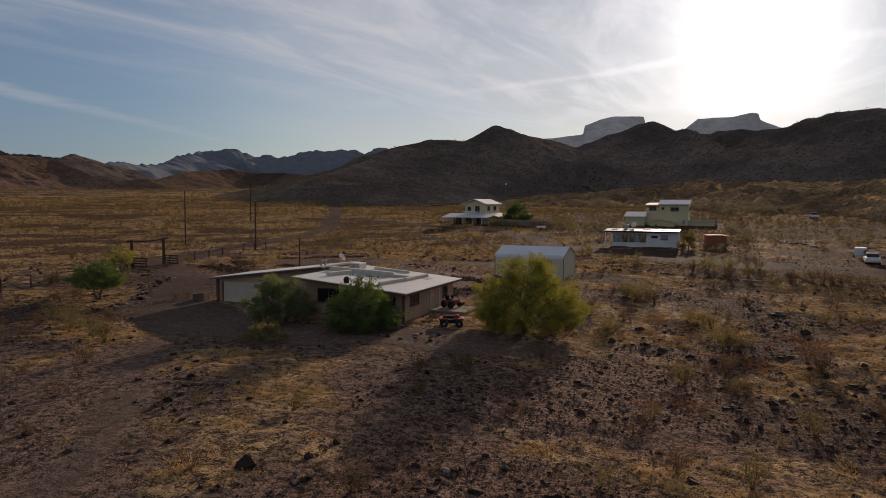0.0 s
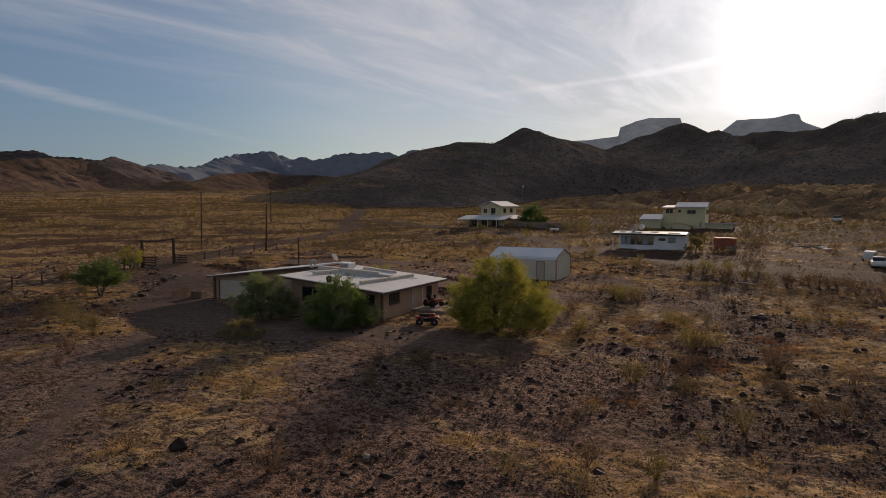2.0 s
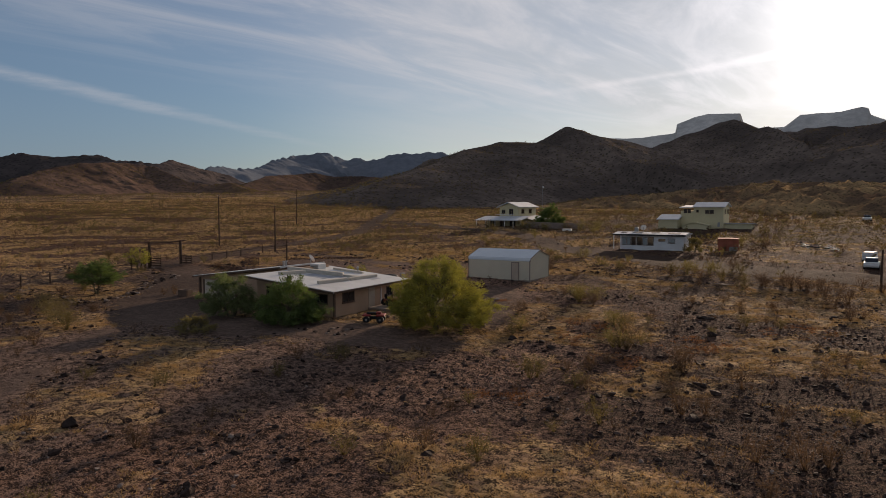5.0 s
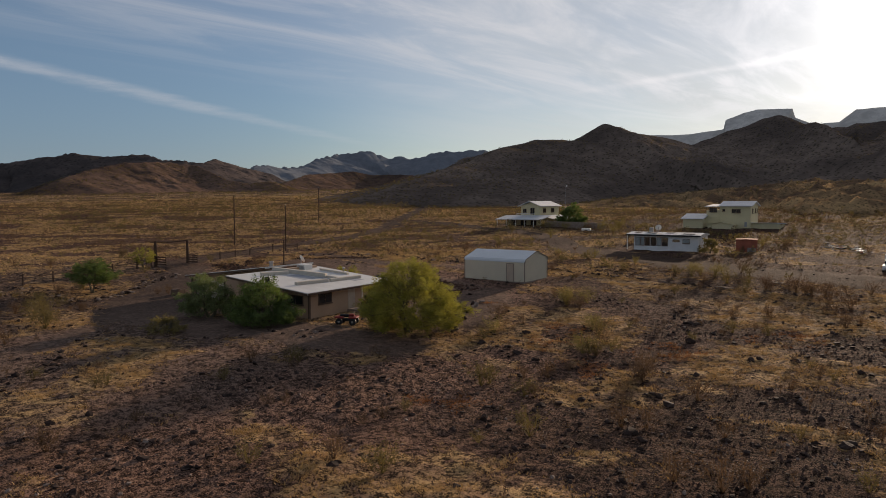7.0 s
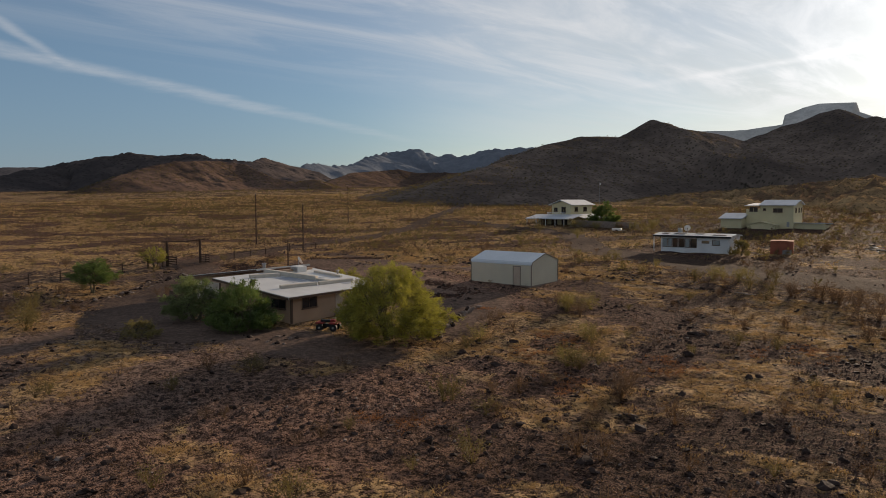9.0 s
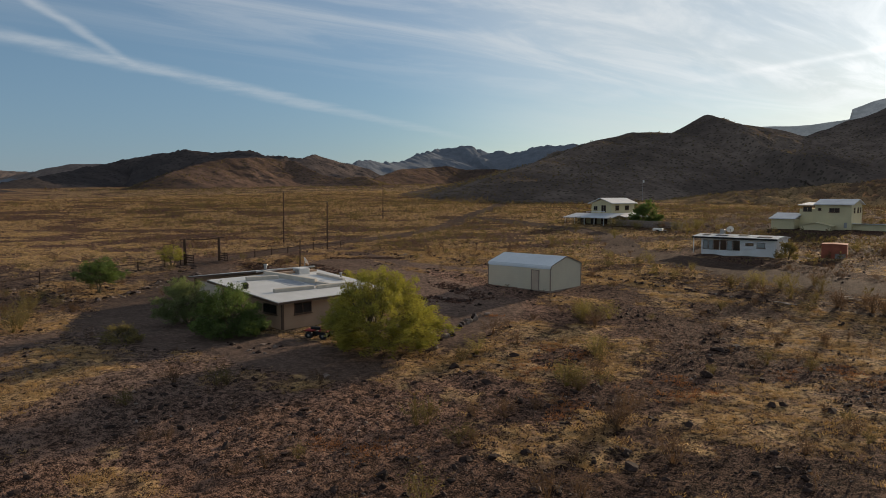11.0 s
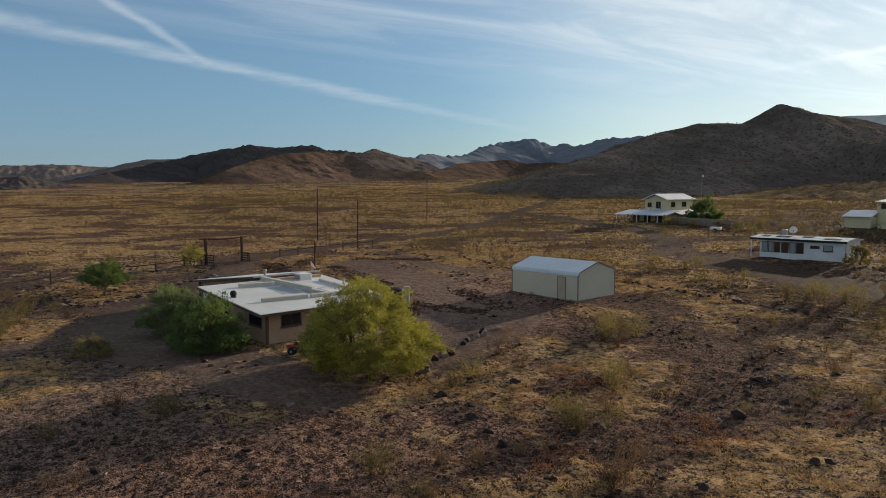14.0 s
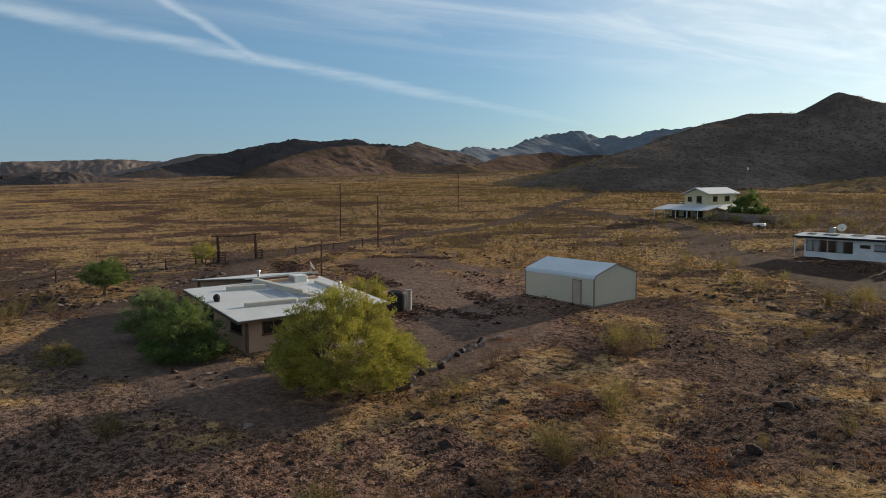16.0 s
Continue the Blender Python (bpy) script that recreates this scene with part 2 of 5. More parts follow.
def worn(name, light, dark, size=1.5, rough=0.8, metal=0.0, grain=25.0, bump=0.25, lines=None, gloss=None):
    """A surface of two tones with blotches and fine grain; lines: (axis, spacing) for pressed ribs."""
    m, k, b, out = bsdf_material(name)
    v = k.add("ShaderNodeTexCoord").outputs["Object"]
    info = k.add("ShaderNodeObjectInfo")
    big = k.ramp(k.noise(v, 1.0 / size, 5.0, 0.65), 0.32, 0.7)
    fine = k.noise(v, grain, 4.0, 0.6)
    c = k.mix(big, dark, light)
    c = k.mix(k.math("MULTIPLY", fine, 0.35), c, tuple(x * 0.6 for x in dark))
    c = k.mix(k.math("MULTIPLY", info.outputs["Random"], 0.25), c, tuple(x * 0.7 for x in light))
    k.put(b.inputs["Base Color"], c)
    k.put(b.inputs["Roughness"], k.ramp(fine, 0.2, 0.8, rough - 0.1, min(1.0, rough + 0.1)))
    k.put(b.inputs["Metallic"], metal)
    k.put(b.inputs["Specular IOR Level"], gloss if gloss is not None else 0.2 if rough >= 0.7 else 0.5)
    h = fine
    if lines:
        sep = k.add("ShaderNodeSeparateXYZ")
        k.put(sep.inputs[0], v)
        saw = k.math("PINGPONG", sep.outputs[lines[0]], lines[1] / 2)
        h = k.math("ADD", k.math("MULTIPLY", fine, 0.15), k.ramp(saw, lines[1] * 0.32, lines[1] * 0.46))
    bumped(k, b, h, bump, 0.02)
    return m


def leafy(name, light, dark, through_colour, amount=0.45):
    """Leaves and straw: dull, and lit through from behind."""
    m, k, b, out = bsdf_material(name)
    geo = k.add("ShaderNodeNewGeometry")
    pos = geo.outputs["Position"]
    tone = k.math("ADD", k.math("MULTIPLY", geo.outputs["Random Per Island"], 0.35), k.ramp(k.noise(pos, 1.3, 4.0), 0.34, 0.66, 0.0, 0.65), clamp=True)
    c = k.mix(tone, dark, light)
    k.put(b.inputs["Base Color"], c)
    k.put(b.inputs["Roughness"], 0.8)
    k.put(b.inputs["Specular IOR Level"], 0.2)
    t = k.add("ShaderNodeBsdfTranslucent")
    k.put(t.inputs[0], k.mix(tone, tuple(x * 0.7 for x in through_colour), through_colour))
    mixed = k.add("ShaderNodeMixShader")
    k.put(mixed.inputs[0], amount)
    k.put(mixed.inputs[1], b.outputs[0])
    k.put(mixed.inputs[2], t.outputs[0])
    k.put(out.inputs[0], mixed.outputs[0])
    return m


def ground_material():
    m, k, b, out = bsdf_material("desert_ground")
    pos = k.add("ShaderNodeNewGeometry").outputs["Position"]
    bare_at = k.add("ShaderNodeAttribute", attribute_name="bare").outputs["Fac"]
    straw_at = k.add("ShaderNodeAttribute", attribute_name="straw").outputs["Fac"]
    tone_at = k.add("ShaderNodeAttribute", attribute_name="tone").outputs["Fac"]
    blotch = k.noise(pos, 0.22, 6.0, 0.6)
    mid = k.noise(pos, 1.1, 4.0, 0.6)
    fine = k.noise(pos, 3.2, 3.0, 0.6)
    grain = k.noise(pos, 12.0, 4.0, 0.65)
    grit = k.math("ADD", k.math("ADD", k.math("MULTIPLY", mid, 0.18), k.math("MULTIPLY", fine, 0.37)), k.math("MULTIPLY", grain, 0.45))
    gravel = k.mix(k.ramp(grit, 0.44, 0.56), (0.025, 0.015, 0.0115), (0.262, 0.157, 0.113))
    gravel = k.mix(k.ramp(blotch, 0.40, 0.64, 0.0, 0.65), gravel, k.mix(k.ramp(grit, 0.43, 0.57), (0.042, 0.026, 0.018), (0.215, 0.130, 0.090)))
    stones = k.add("ShaderNodeTexVoronoi")
    k.put(stones.inputs["Vector"], pos)
    k.put(stones.inputs["Scale"], 5.5)
    speck = k.ramp(stones.outputs["Distance"], 0.36, 0.14)
    gravel = k.mix(k.math("MULTIPLY", speck, k.ramp(mid, 0.42, 0.56)), gravel, (0.030, 0.021, 0.019))
    sep = k.add("ShaderNodeSeparateXYZ")
    k.put(sep.inputs[0], pos)
    silt = k.ramp(k.math("ADD", sep.outputs[0], k.math("MULTIPLY", k.math("SUBTRACT", blotch, 0.5), 30.0)), 12.0, -4.0, 0.0, 0.85)
    silt = k.math("MULTIPLY", silt, k.math("MULTIPLY", k.ramp(sep.outputs[1], -6.0, -18.0, 0.15, 1.0), k.ramp(sep.outputs[0], -72.0, -48.0)))
    gravel = k.mix(silt, gravel, k.mix(k.ramp(grit, 0.43, 0.57), (0.036, 0.026, 0.021), (0.20, 0.141, 0.110)))
    dirt = k.mix(silt, k.mix(k.ramp(grit, 0.42, 0.60), (0.060, 0.040, 0.030), (0.180, 0.118, 0.086)), k.mix(k.ramp(grit, 0.42, 0.60), (0.074, 0.053, 0.043), (0.140, 0.100, 0.078)))
    clump = k.ramp(k.noise(pos, 0.7, 5.0, 0.75), 0.43, 0.57)
    grassy = k.mix(k.ramp(grit, 0.44, 0.55), (0.040, 0.026, 0.015), (0.50, 0.325, 0.150))
    grassy = k.mix(clump, k.mix(0.7, grassy, gravel), grassy)
    patch = k.ramp(k.math("ADD", straw_at, k.math("MULTIPLY", k.math("SUBTRACT", mid, 0.5), 1.6)), 0.3, 0.7)
    c = k.mix(k.ramp(bare_at, 0.25, 0.8), gravel, dirt)
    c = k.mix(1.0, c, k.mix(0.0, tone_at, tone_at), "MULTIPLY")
    c = k.mix(k.math("MULTIPLY", patch, 0.9), c, grassy)
    k.put(b.inputs["Base Color"], c)
    k.put(b.inputs["Roughness"], 0.95)
    k.put(b.inputs["Specular IOR Level"], 0.02)
    h = k.math("ADD", k.math("MULTIPLY", mid, 0.7), k.math("ADD", k.math("MULTIPLY", fine, 0.6), k.math("MULTIPLY", grain, 0.35)))
    h = k.math("MULTIPLY", h, k.ramp(bare_at, 0.0, 1.0, 1.0, 0.35))
    h = k.math("MULTIPLY", h, k.ramp(straw_at, 0.1, 0.9, 1.0, 0.4))
    bumped(k, b, h, 1.0, 0.40)
    return m


def hill_material(name, dark, light, scrub, size):
    m, k, b, out = bsdf_material(name)
    pos = k.add("ShaderNodeNewGeometry").outputs["Position"]
    big = k.noise(pos, 1.0 / size, 6.0, 0.6)
    mid = k.noise(pos, 9.0 / size, 5.0, 0.65)
    dots = k.add("ShaderNodeTexVoronoi")
    k.put(dots.inputs["Vector"], pos)
    k.put(dots.inputs["Scale"], 26.0 / size)
    c = k.mix(k.ramp(big, 0.35, 0.65), dark, light)
    c = k.mix(k.ramp(mid, 0.35, 0.7, 0.0, 0.5), c, tuple(x * 0.6 for x in dark))
    c = k.mix(k.ramp(dots.outputs["Distance"], 0.42, 0.2, 0.0, 0.7), c, scrub)
    k.put(b.inputs["Base Color"], c)
    k.put(b.inputs["Roughness"], 0.95)
    k.put(b.inputs["Specular IOR Level"], 0.0)
    bumped(k, b, k.math("ADD", mid, k.math("MULTIPLY", big, 2.0)), 0.8, size * 0.02)
    return m


def glass_material():
    m, k, b, out = bsdf_material("dark_window_glass")
    v = k.add("ShaderNodeTexCoord").outputs["Object"]
    k.put(b.inputs["Base Color"], (0.015, 0.017, 0.02))
    k.put(b.inputs["Roughness"], k.ramp(k.noise(v, 3.0), 0.3, 0.7, 0.05, 0.16))
    k.put(b.inputs["Specular IOR Level"], 0.6)
    return m


M_GROUND = ground_material()
M_HILL = hill_material("near_hill_rock", (0.098, 0.078, 0.067), (0.20, 0.155, 0.125), (0.04, 0.036, 0.026), 60.0)
M_HILL_DARK = hill_material("dark_ridge_rock", (0.060, 0.053, 0.052), (0.125, 0.10, 0.09), (0.035, 0.033, 0.03), 120.0)
M_HILL_RED = hill_material("red_hill_rock", (0.070, 0.050, 0.042), (0.18, 0.118, 0.088), (0.05, 0.043, 0.033), 90.0)
# blue-grey distance haze is painted into this base colour
M_FAR = hill_material("far_range_hazed_rock", (0.165, 0.182, 0.208), (0.185, 0.202, 0.228), (0.150, 0.165, 0.190), 300.0)
# mesas made this pale to carry the haze in their colour
M_MESA = hill_material("hazed_mesa_rock", (0.50, 0.48, 0.44), (0.62, 0.59, 0.54), (0.45, 0.43, 0.40), 300.0)
# brown rock lightened for distance, haze included in the colour
M_PLATEAU = hill_material("plateau_hazed_rock", (0.150, 0.122, 0.110), (0.215, 0.172, 0.150), (0.12, 0.10, 0.09), 200.0)
M_FOOT = hill_material("grassy_foothill", (0.13, 0.085, 0.058), (0.46, 0.30, 0.145), (0.05, 0.042, 0.025), 26.0)
M_STUCCO = worn("tan_stucco", (0.50, 0.34, 0.23), (0.41, 0.28, 0.19), 2.0, 0.9, grain=40)
M_STUCCO_DARK = worn("brown_trim_paint", (0.16, 0.10, 0.07), (0.11, 0.075, 0.055), 1.0, 0.7)
M_ROOF = worn("white_roof_coating", (0.66, 0.66, 0.64), (0.54, 0.54, 0.52), 1.6, 0.6, grain=14, bump=0.15)
M_ROOF_PATCH = worn("grey_roof_patch", (0.42, 0.44, 0.47), (0.34, 0.35, 0.38), 1.0, 0.7)
M_WHITE = worn("white_paint", (0.80, 0.79, 0.76), (0.70, 0.68, 0.64), 1.2, 0.6)
M_SHED = worn("cream_ribbed_steel", (0.62, 0.57, 0.43), (0.55, 0.50, 0.38), 3.0, 0.45, grain=30, bump=0.22, lines=(2, 0.23))
M_SHED_ROOF = worn("pale_blue_white_steel", (0.62, 0.66, 0.68), (0.53, 0.57, 0.6), 3.0, 0.35, 0.2, grain=30, bump=0.5, lines=(1, 0.3))
M_SHED_TRIM = worn("brown_steel_trim", (0.27, 0.22, 0.17), (0.20, 0.16, 0.125), 1.0, 0.5)
M_TAN_DOOR = worn("faded_tan_door", (0.50, 0.41, 0.31), (0.43, 0.34, 0.26), 0.6, 0.6)
M_GARAGE = worn("cream_door_paint", (0.60, 0.52, 0.42), (0.52, 0.45, 0.36), 1.0, 0.7)
M_DUCT = worn("cream_duct_coating", (0.62, 0.56, 0.47), (0.50, 0.45, 0.38), 0.7, 0.75)
M_CREAM = worn("cream_stucco", (0.68, 0.60, 0.37), (0.60, 0.53, 0.33), 3.0, 0.9)
M_TRAILER = worn("white_aluminium_siding", (0.76, 0.76, 0.75), (0.64, 0.64, 0.63), 1.8, 0.5, lines=(2, 0.2), bump=0.3)
M_TRAILER_ROOF = worn("patched_white_roof", (0.80, 0.79, 0.74), (0.34, 0.32, 0.29), 0.7, 0.4, grain=8)
M_METAL_ROOF = worn("pale_sheet_metal", (0.66, 0.68, 0.70), (0.56, 0.58, 0.6), 2.0, 0.8, 0.0, lines=(0, 0.4), bump=0.4)
M_RUST = worn("rusty_orange_sheet", (0.36, 0.125, 0.08), (0.25, 0.085, 0.055), 0.9, 0.8, gloss=0.05)
M_GLASS = glass_material()
M_BLIND = worn("dusty_pale_blind", (0.30, 0.33, 0.33), (0.22, 0.25, 0.25), 0.5, 0.3)
M_WOOD = worn("weathered_dark_wood", (0.10, 0.062, 0.042), (0.055, 0.036, 0.027), 0.5, 0.9, grain=18)
M_BLACK = worn("black_plastic", (0.025, 0.025, 0.027), (0.015, 0.015, 0.016), 1.0, 0.7)
M_CLOD = worn("red_brown_clods", (0.12, 0.066, 0.045), (0.06, 0.034, 0.025), 0.5, 0.95, grain=9, bump=0.5, gloss=0.03)
M_SCRAP = worn("dull_scrap_metal", (0.30, 0.29, 0.27), (0.16, 0.14, 0.12), 0.4, 0.7)
M_OLIVE = leafy("yellow_olive_leaves", (0.25, 0.20, 0.075), (0.10, 0.08, 0.034), (0.32, 0.25, 0.07), 0.32)
M_GREY = worn("galvanised_steel", (0.36, 0.36, 0.36), (0.28, 0.28, 0.28), 0.4, 0.45, 0.6)
M_RED = worn("faded_red_paint", (0.30, 0.045, 0.04), (0.20, 0.03, 0.027), 0.3, 0.7)
M_ROCK = worn("dark_desert_varnish_rock", (0.078, 0.054, 0.046), (0.020, 0.015, 0.013), 0.5, 0.85, grain=9, bump=0.6, gloss=0.05)
M_GRAVEL = worn("red_brown_gravel", (0.185, 0.118, 0.088), (0.045, 0.030, 0.025), 0.35, 0.85, grain=9, bump=0.5, gloss=0.08)
M_ROCK_PALE = worn("pale_field_stone", (0.34, 0.27, 0.22), (0.20, 0.155, 0.13), 0.4, 0.9, grain=9, bump=0.5, gloss=0.05)
M_BARK = worn("grey_green_bark", (0.15, 0.13, 0.075), (0.09, 0.075, 0.05), 0.5, 0.9)
M_PALO = leafy("palo_verde_leaves", (0.39, 0.36, 0.068), (0.088, 0.088, 0.028), (0.47, 0.425, 0.06), 0.28)
M_MESQUITE = leafy("mesquite_leaves", (0.15, 0.20, 0.062), (0.036, 0.054, 0.022), (0.20, 0.28, 0.05), 0.25)
M_DUSTY = leafy("dusty_tree_leaves", (0.20, 0.235, 0.10), (0.085, 0.10, 0.045), (0.26, 0.31, 0.09), 0.28)
M_CREOSOTE = leafy("creosote_leaves", (0.165, 0.128, 0.055), (0.055, 0.043, 0.023), (0.26, 0.195, 0.06), 0.28)
M_DRYBUSH = leafy("dry_twig_bush", (0.17, 0.105, 0.064), (0.06, 0.040, 0.028), (0.21, 0.125, 0.06), 0.24)
M_STRAW = leafy("dry_straw_grass", (0.52, 0.34, 0.155), (0.22, 0.135, 0.062), (0.50, 0.32, 0.125), 0.32)
M_RED_WEED = leafy("rust_red_dry_weeds", (0.40, 0.185, 0.075), (0.19, 0.08, 0.035), (0.42, 0.18, 0.06), 0.25)
M_STRAW_PALE = leafy("pale_plain_grass", (0.60, 0.41, 0.19), (0.27, 0.175, 0.08), (0.52, 0.345, 0.14), 0.3)


# ---- building blocks ----
def thing(name, x, y, z, turn, label, category, group="", kind=""):
    ob = new(name)
    ob.matrix_world = pose(x, y, z, 0, 0, turn)
    return tagged(ob, label, category, group, kind)


def part(name, bm, material, parent=None, label=""):
    me = bpy.data.meshes.new(name)
    bm.to_mesh(me)
    bm.free()
    me.materials.append(material)
    ob = new(name, me)
    ob.parent = parent
    if label:
        ob["label"] = label
    return ob


def boxes(*specs, bevel=0.015):
    """One bmesh of boxes (x0, y0, z0, x1, y1, z1) with softened edges."""
    bm = bmesh.new()
    for x0, y0, z0, x1, y1, z1 in specs:
        m = Matrix.LocRotScale(((x0 + x1) / 2, (y0 + y1) / 2, (z0 + z1) / 2), None, (x1 - x0, y1 - y0, z1 - z0))
        bmesh.ops.create_cube(bm, size=1.0, matrix=m)
    if bevel:
        bmesh.ops.bevel(bm, geom=list(bm.edges), offset=bevel, segments=1, affect="EDGES")
    return bm


def prism(points, y0, y1, axis="y"):
    """A closed profile of (u, z) pushed from y0 to y1 along an axis."""
    bm = bmesh.new()
    def at(u, w, z):
        return (u, w, z) if axis == "y" else (w, u, z)
    a = [bm.verts.new(at(u, y0, z)) for u, z in points]
    b = [bm.verts.new(at(u, y1, z)) for u, z in points]
    n = len(points)
    for i in range(n):
        bm.faces.new((a[i], a[(i + 1) % n], b[(i + 1) % n], b[i]))
    bm.faces.new(a[::-1])
    bm.faces.new(b)
    bmesh.ops.recalc_face_normals(bm, faces=list(bm.faces))
    return bm


def tube(points, radii, sides=7, bm=None):
    """A tapered tube along points."""
    bm = bm or bmesh.new()
    rings = []
    for i, (p, r) in enumerate(zip(points, radii)):
        p = Vector(p)
        ahead = (Vector(points[min(i + 1, len(points) - 1)]) - Vector(points[max(i - 1, 0)])).normalized()
        side = ahead.cross((0.31, 0.17, 0.93) if abs(ahead.z) < 0.9 else (1, 0, 0)).normalized()
        up = ahead.cross(side)
        rings.append([bm.verts.new(p + r * (side * math.cos(2 * math.pi * j / sides) + up * math.sin(2 * math.pi * j / sides))) for j in range(sides)])
    for a, b in zip(rings, rings[1:]):
        for j in range(sides):
            bm.faces.new((a[j], a[(j + 1) % sides], b[(j + 1) % sides], b[j]))
    bm.faces.new(rings[0][::-1])
    bm.faces.new(rings[-1])
    return bm


def array_mesh(name, verts, faces, material, smooth=False):
    """A mesh object from arrays; faces has 3 or 4 columns."""
    me = bpy.data.meshes.new(name)
    n, c = faces.shape
    me.vertices.add(len(verts))
    me.vertices.foreach_set("co", np.ascontiguousarray(verts, np.float32).ravel())
    me.loops.add(n * c)
    me.loops.foreach_set("vertex_index", np.ascontiguousarray(faces, np.int32).ravel())
    me.polygons.add(n)
    me.polygons.foreach_set("loop_start", np.arange(0, n * c, c, dtype=np.int32))
    me.polygons.foreach_set("use_smooth", np.full(n, smooth))
    me.update(calc_edges=True)
    me.validate()
    me.materials.append(material)
    return new(name, me)


def grid_faces(rows, cols):
    i = np.arange(rows - 1)[:, None] * cols + np.arange(cols - 1)[None]
    return np.stack([i, i + 1, i + cols + 1, i + cols], -1).reshape(-1, 4)


def strewn(name, patterns, x, y, z, size, turn, material, squash=None, pick=None):
    """One joined mesh of turned and scaled copies of small patterns (verts, triangles)."""
    vs, fs, base = [], [], 0
    pick = np.random.randint(0, len(patterns), len(x)) if pick is None else pick
    squash = np.ones(len(x)) if squash is None else squash
    for n, (pv, pf) in enumerate(patterns):
        w = np.flatnonzero(pick == n)
        if not len(w):
            continue
        c, s = np.cos(turn[w])[:, None], np.sin(turn[w])[:, None]
        k = size[w][:, None]
        vx = (pv[None, :, 0] * c - pv[None, :, 1] * s) * k + x[w][:, None]
        vy = (pv[None, :, 0] * s + pv[None, :, 1] * c) * k + y[w][:, None]
        vz = pv[None, :, 2] * k * squash[w][:, None] + z[w][:, None]
        v = np.stack([vx, vy, vz], -1).reshape(-1, 3)
        f = (pf[None] + (np.arange(len(w)) * len(pv))[:, None, None]).reshape(-1, 3) + base
        base += len(v)
        vs.append(v)
        fs.append(f)
    return array_mesh(name, np.concatenate(vs), np.concatenate(fs), material)


def stone_pattern(seed, cuts=1, sharp=0.35):
    """A broken stone with flat faces, about one across, as arrays."""
    rnd = random.Random(seed)
    bm = bmesh.new()
    bmesh.ops.create_icosphere(bm, subdivisions=cuts, radius=0.5)
    for _ in range(9):
        n = Vector((rnd.gauss(0, 1), rnd.gauss(0, 1), rnd.gauss(0, 1))).normalized()
        at = rnd.uniform(0.17, 0.36)
        for v in bm.verts:
            over = v.co.dot(n) - at
            if over > 0:
                v.co -= n * over
    for v in bm.verts:
        v.co *= 1 + rnd.uniform(-sharp, sharp) * 0.4
        v.co.z = v.co.z * 0.75 + 0.18
    bmesh.ops.triangulate(bm, faces=list(bm.faces))
    bm.verts.index_update()
    pv = np.array([v.co[:] for v in bm.verts])
    pf = np.array([[v.index for v in f.verts] for f in bm.faces])
    bm.free()
    return pv, pf


def pebble_pattern(seed, peak=1.0):
    """A small stone: an uneven five-sided point, open below."""
    rnd = random.Random(seed)
    ring = [(rnd.uniform(0.35, 0.55) * math.cos(a * 1.2566), rnd.uniform(0.35, 0.55) * math.sin(a * 1.2566), -0.1) for a in range(5)]
    v = np.array(ring + [(rnd.uniform(-0.2, 0.2), rnd.uniform(-0.2, 0.2), rnd.uniform(0.4, 0.65) * peak)])
    return v, np.array([(i, (i + 1) % 5, 5) for i in range(5)])


def tuft_pattern(seed, blades=12, spread=0.75, height=0.36, width=0.07):
    """A clump of dry blades."""
    rnd = random.Random(seed)
    v, f = [], []
    for n in range(blades):
        a, r = rnd.uniform(0, 6.28), spread * math.sqrt(rnd.random()) * 0.6
        bx, by = r * math.cos(a), r * math.sin(a)
        lean, b = rnd.uniform(0.2, 1.3), rnd.uniform(0, 6.28)
        h = height * rnd.uniform(0.5, 1.0)
        tx, ty = bx + lean * h * math.cos(a), by + lean * h * math.sin(a)
        wx, wy = width * math.cos(b), width * math.sin(b)
        v += [(bx - wx, by - wy, -0.03), (bx + wx, by + wy, -0.03), (tx + wx * 0.4, ty + wy * 0.4, h)]
        f.append((3 * n, 3 * n + 1, 3 * n + 2))
    return np.array(v), np.array(f)


def bush_pattern(seed, stems=16, leaves=90, height=1.0, leaf=0.10):
    """A desert shrub about one wide: bare stems from one root and small leaves at their ends."""
    rnd = random.Random(seed)
    v, f = [], []
    def tri(a, b, c):
        f.append((len(v), len(v) + 1, len(v) + 2))
        v.extend((a, b, c))
    tips = []
    for n in range(stems):
        a, out, h = rnd.uniform(0, 6.28), rnd.uniform(0.1, 0.55), height * rnd.uniform(0.45, 1.0)
        tip = Vector((out * math.cos(a), out * math.sin(a), h))
        mid = tip * 0.5 + Vector((rnd.uniform(-0.06, 0.06), rnd.uniform(-0.06, 0.06), -0.05))
        w = Vector((-math.sin(a), math.cos(a), 0)) * 0.013
        tri(-w + Vector((0, 0, -0.05)), w + Vector((0, 0, -0.05)), mid + w)
        tri(mid - w, mid + w, tip)
        tips.append((mid, tip))
    for n in range(leaves):
        mid, tip = rnd.choice(tips)
        p = mid.lerp(tip, rnd.uniform(0.25, 1.08)) + Vector([rnd.gauss(0, 0.05) for _ in range(3)])
        a = Vector([rnd.gauss(0, 1) for _ in range(3)]).normalized() * leaf * rnd.uniform(0.5, 1.0)
        b = Vector([rnd.gauss(0, 1) for _ in range(3)]).normalized() * leaf * 0.6
        tri(p, p + a, p + a * 0.5 + b)
    return np.array([tuple(q) for q in v]), np.array(f)


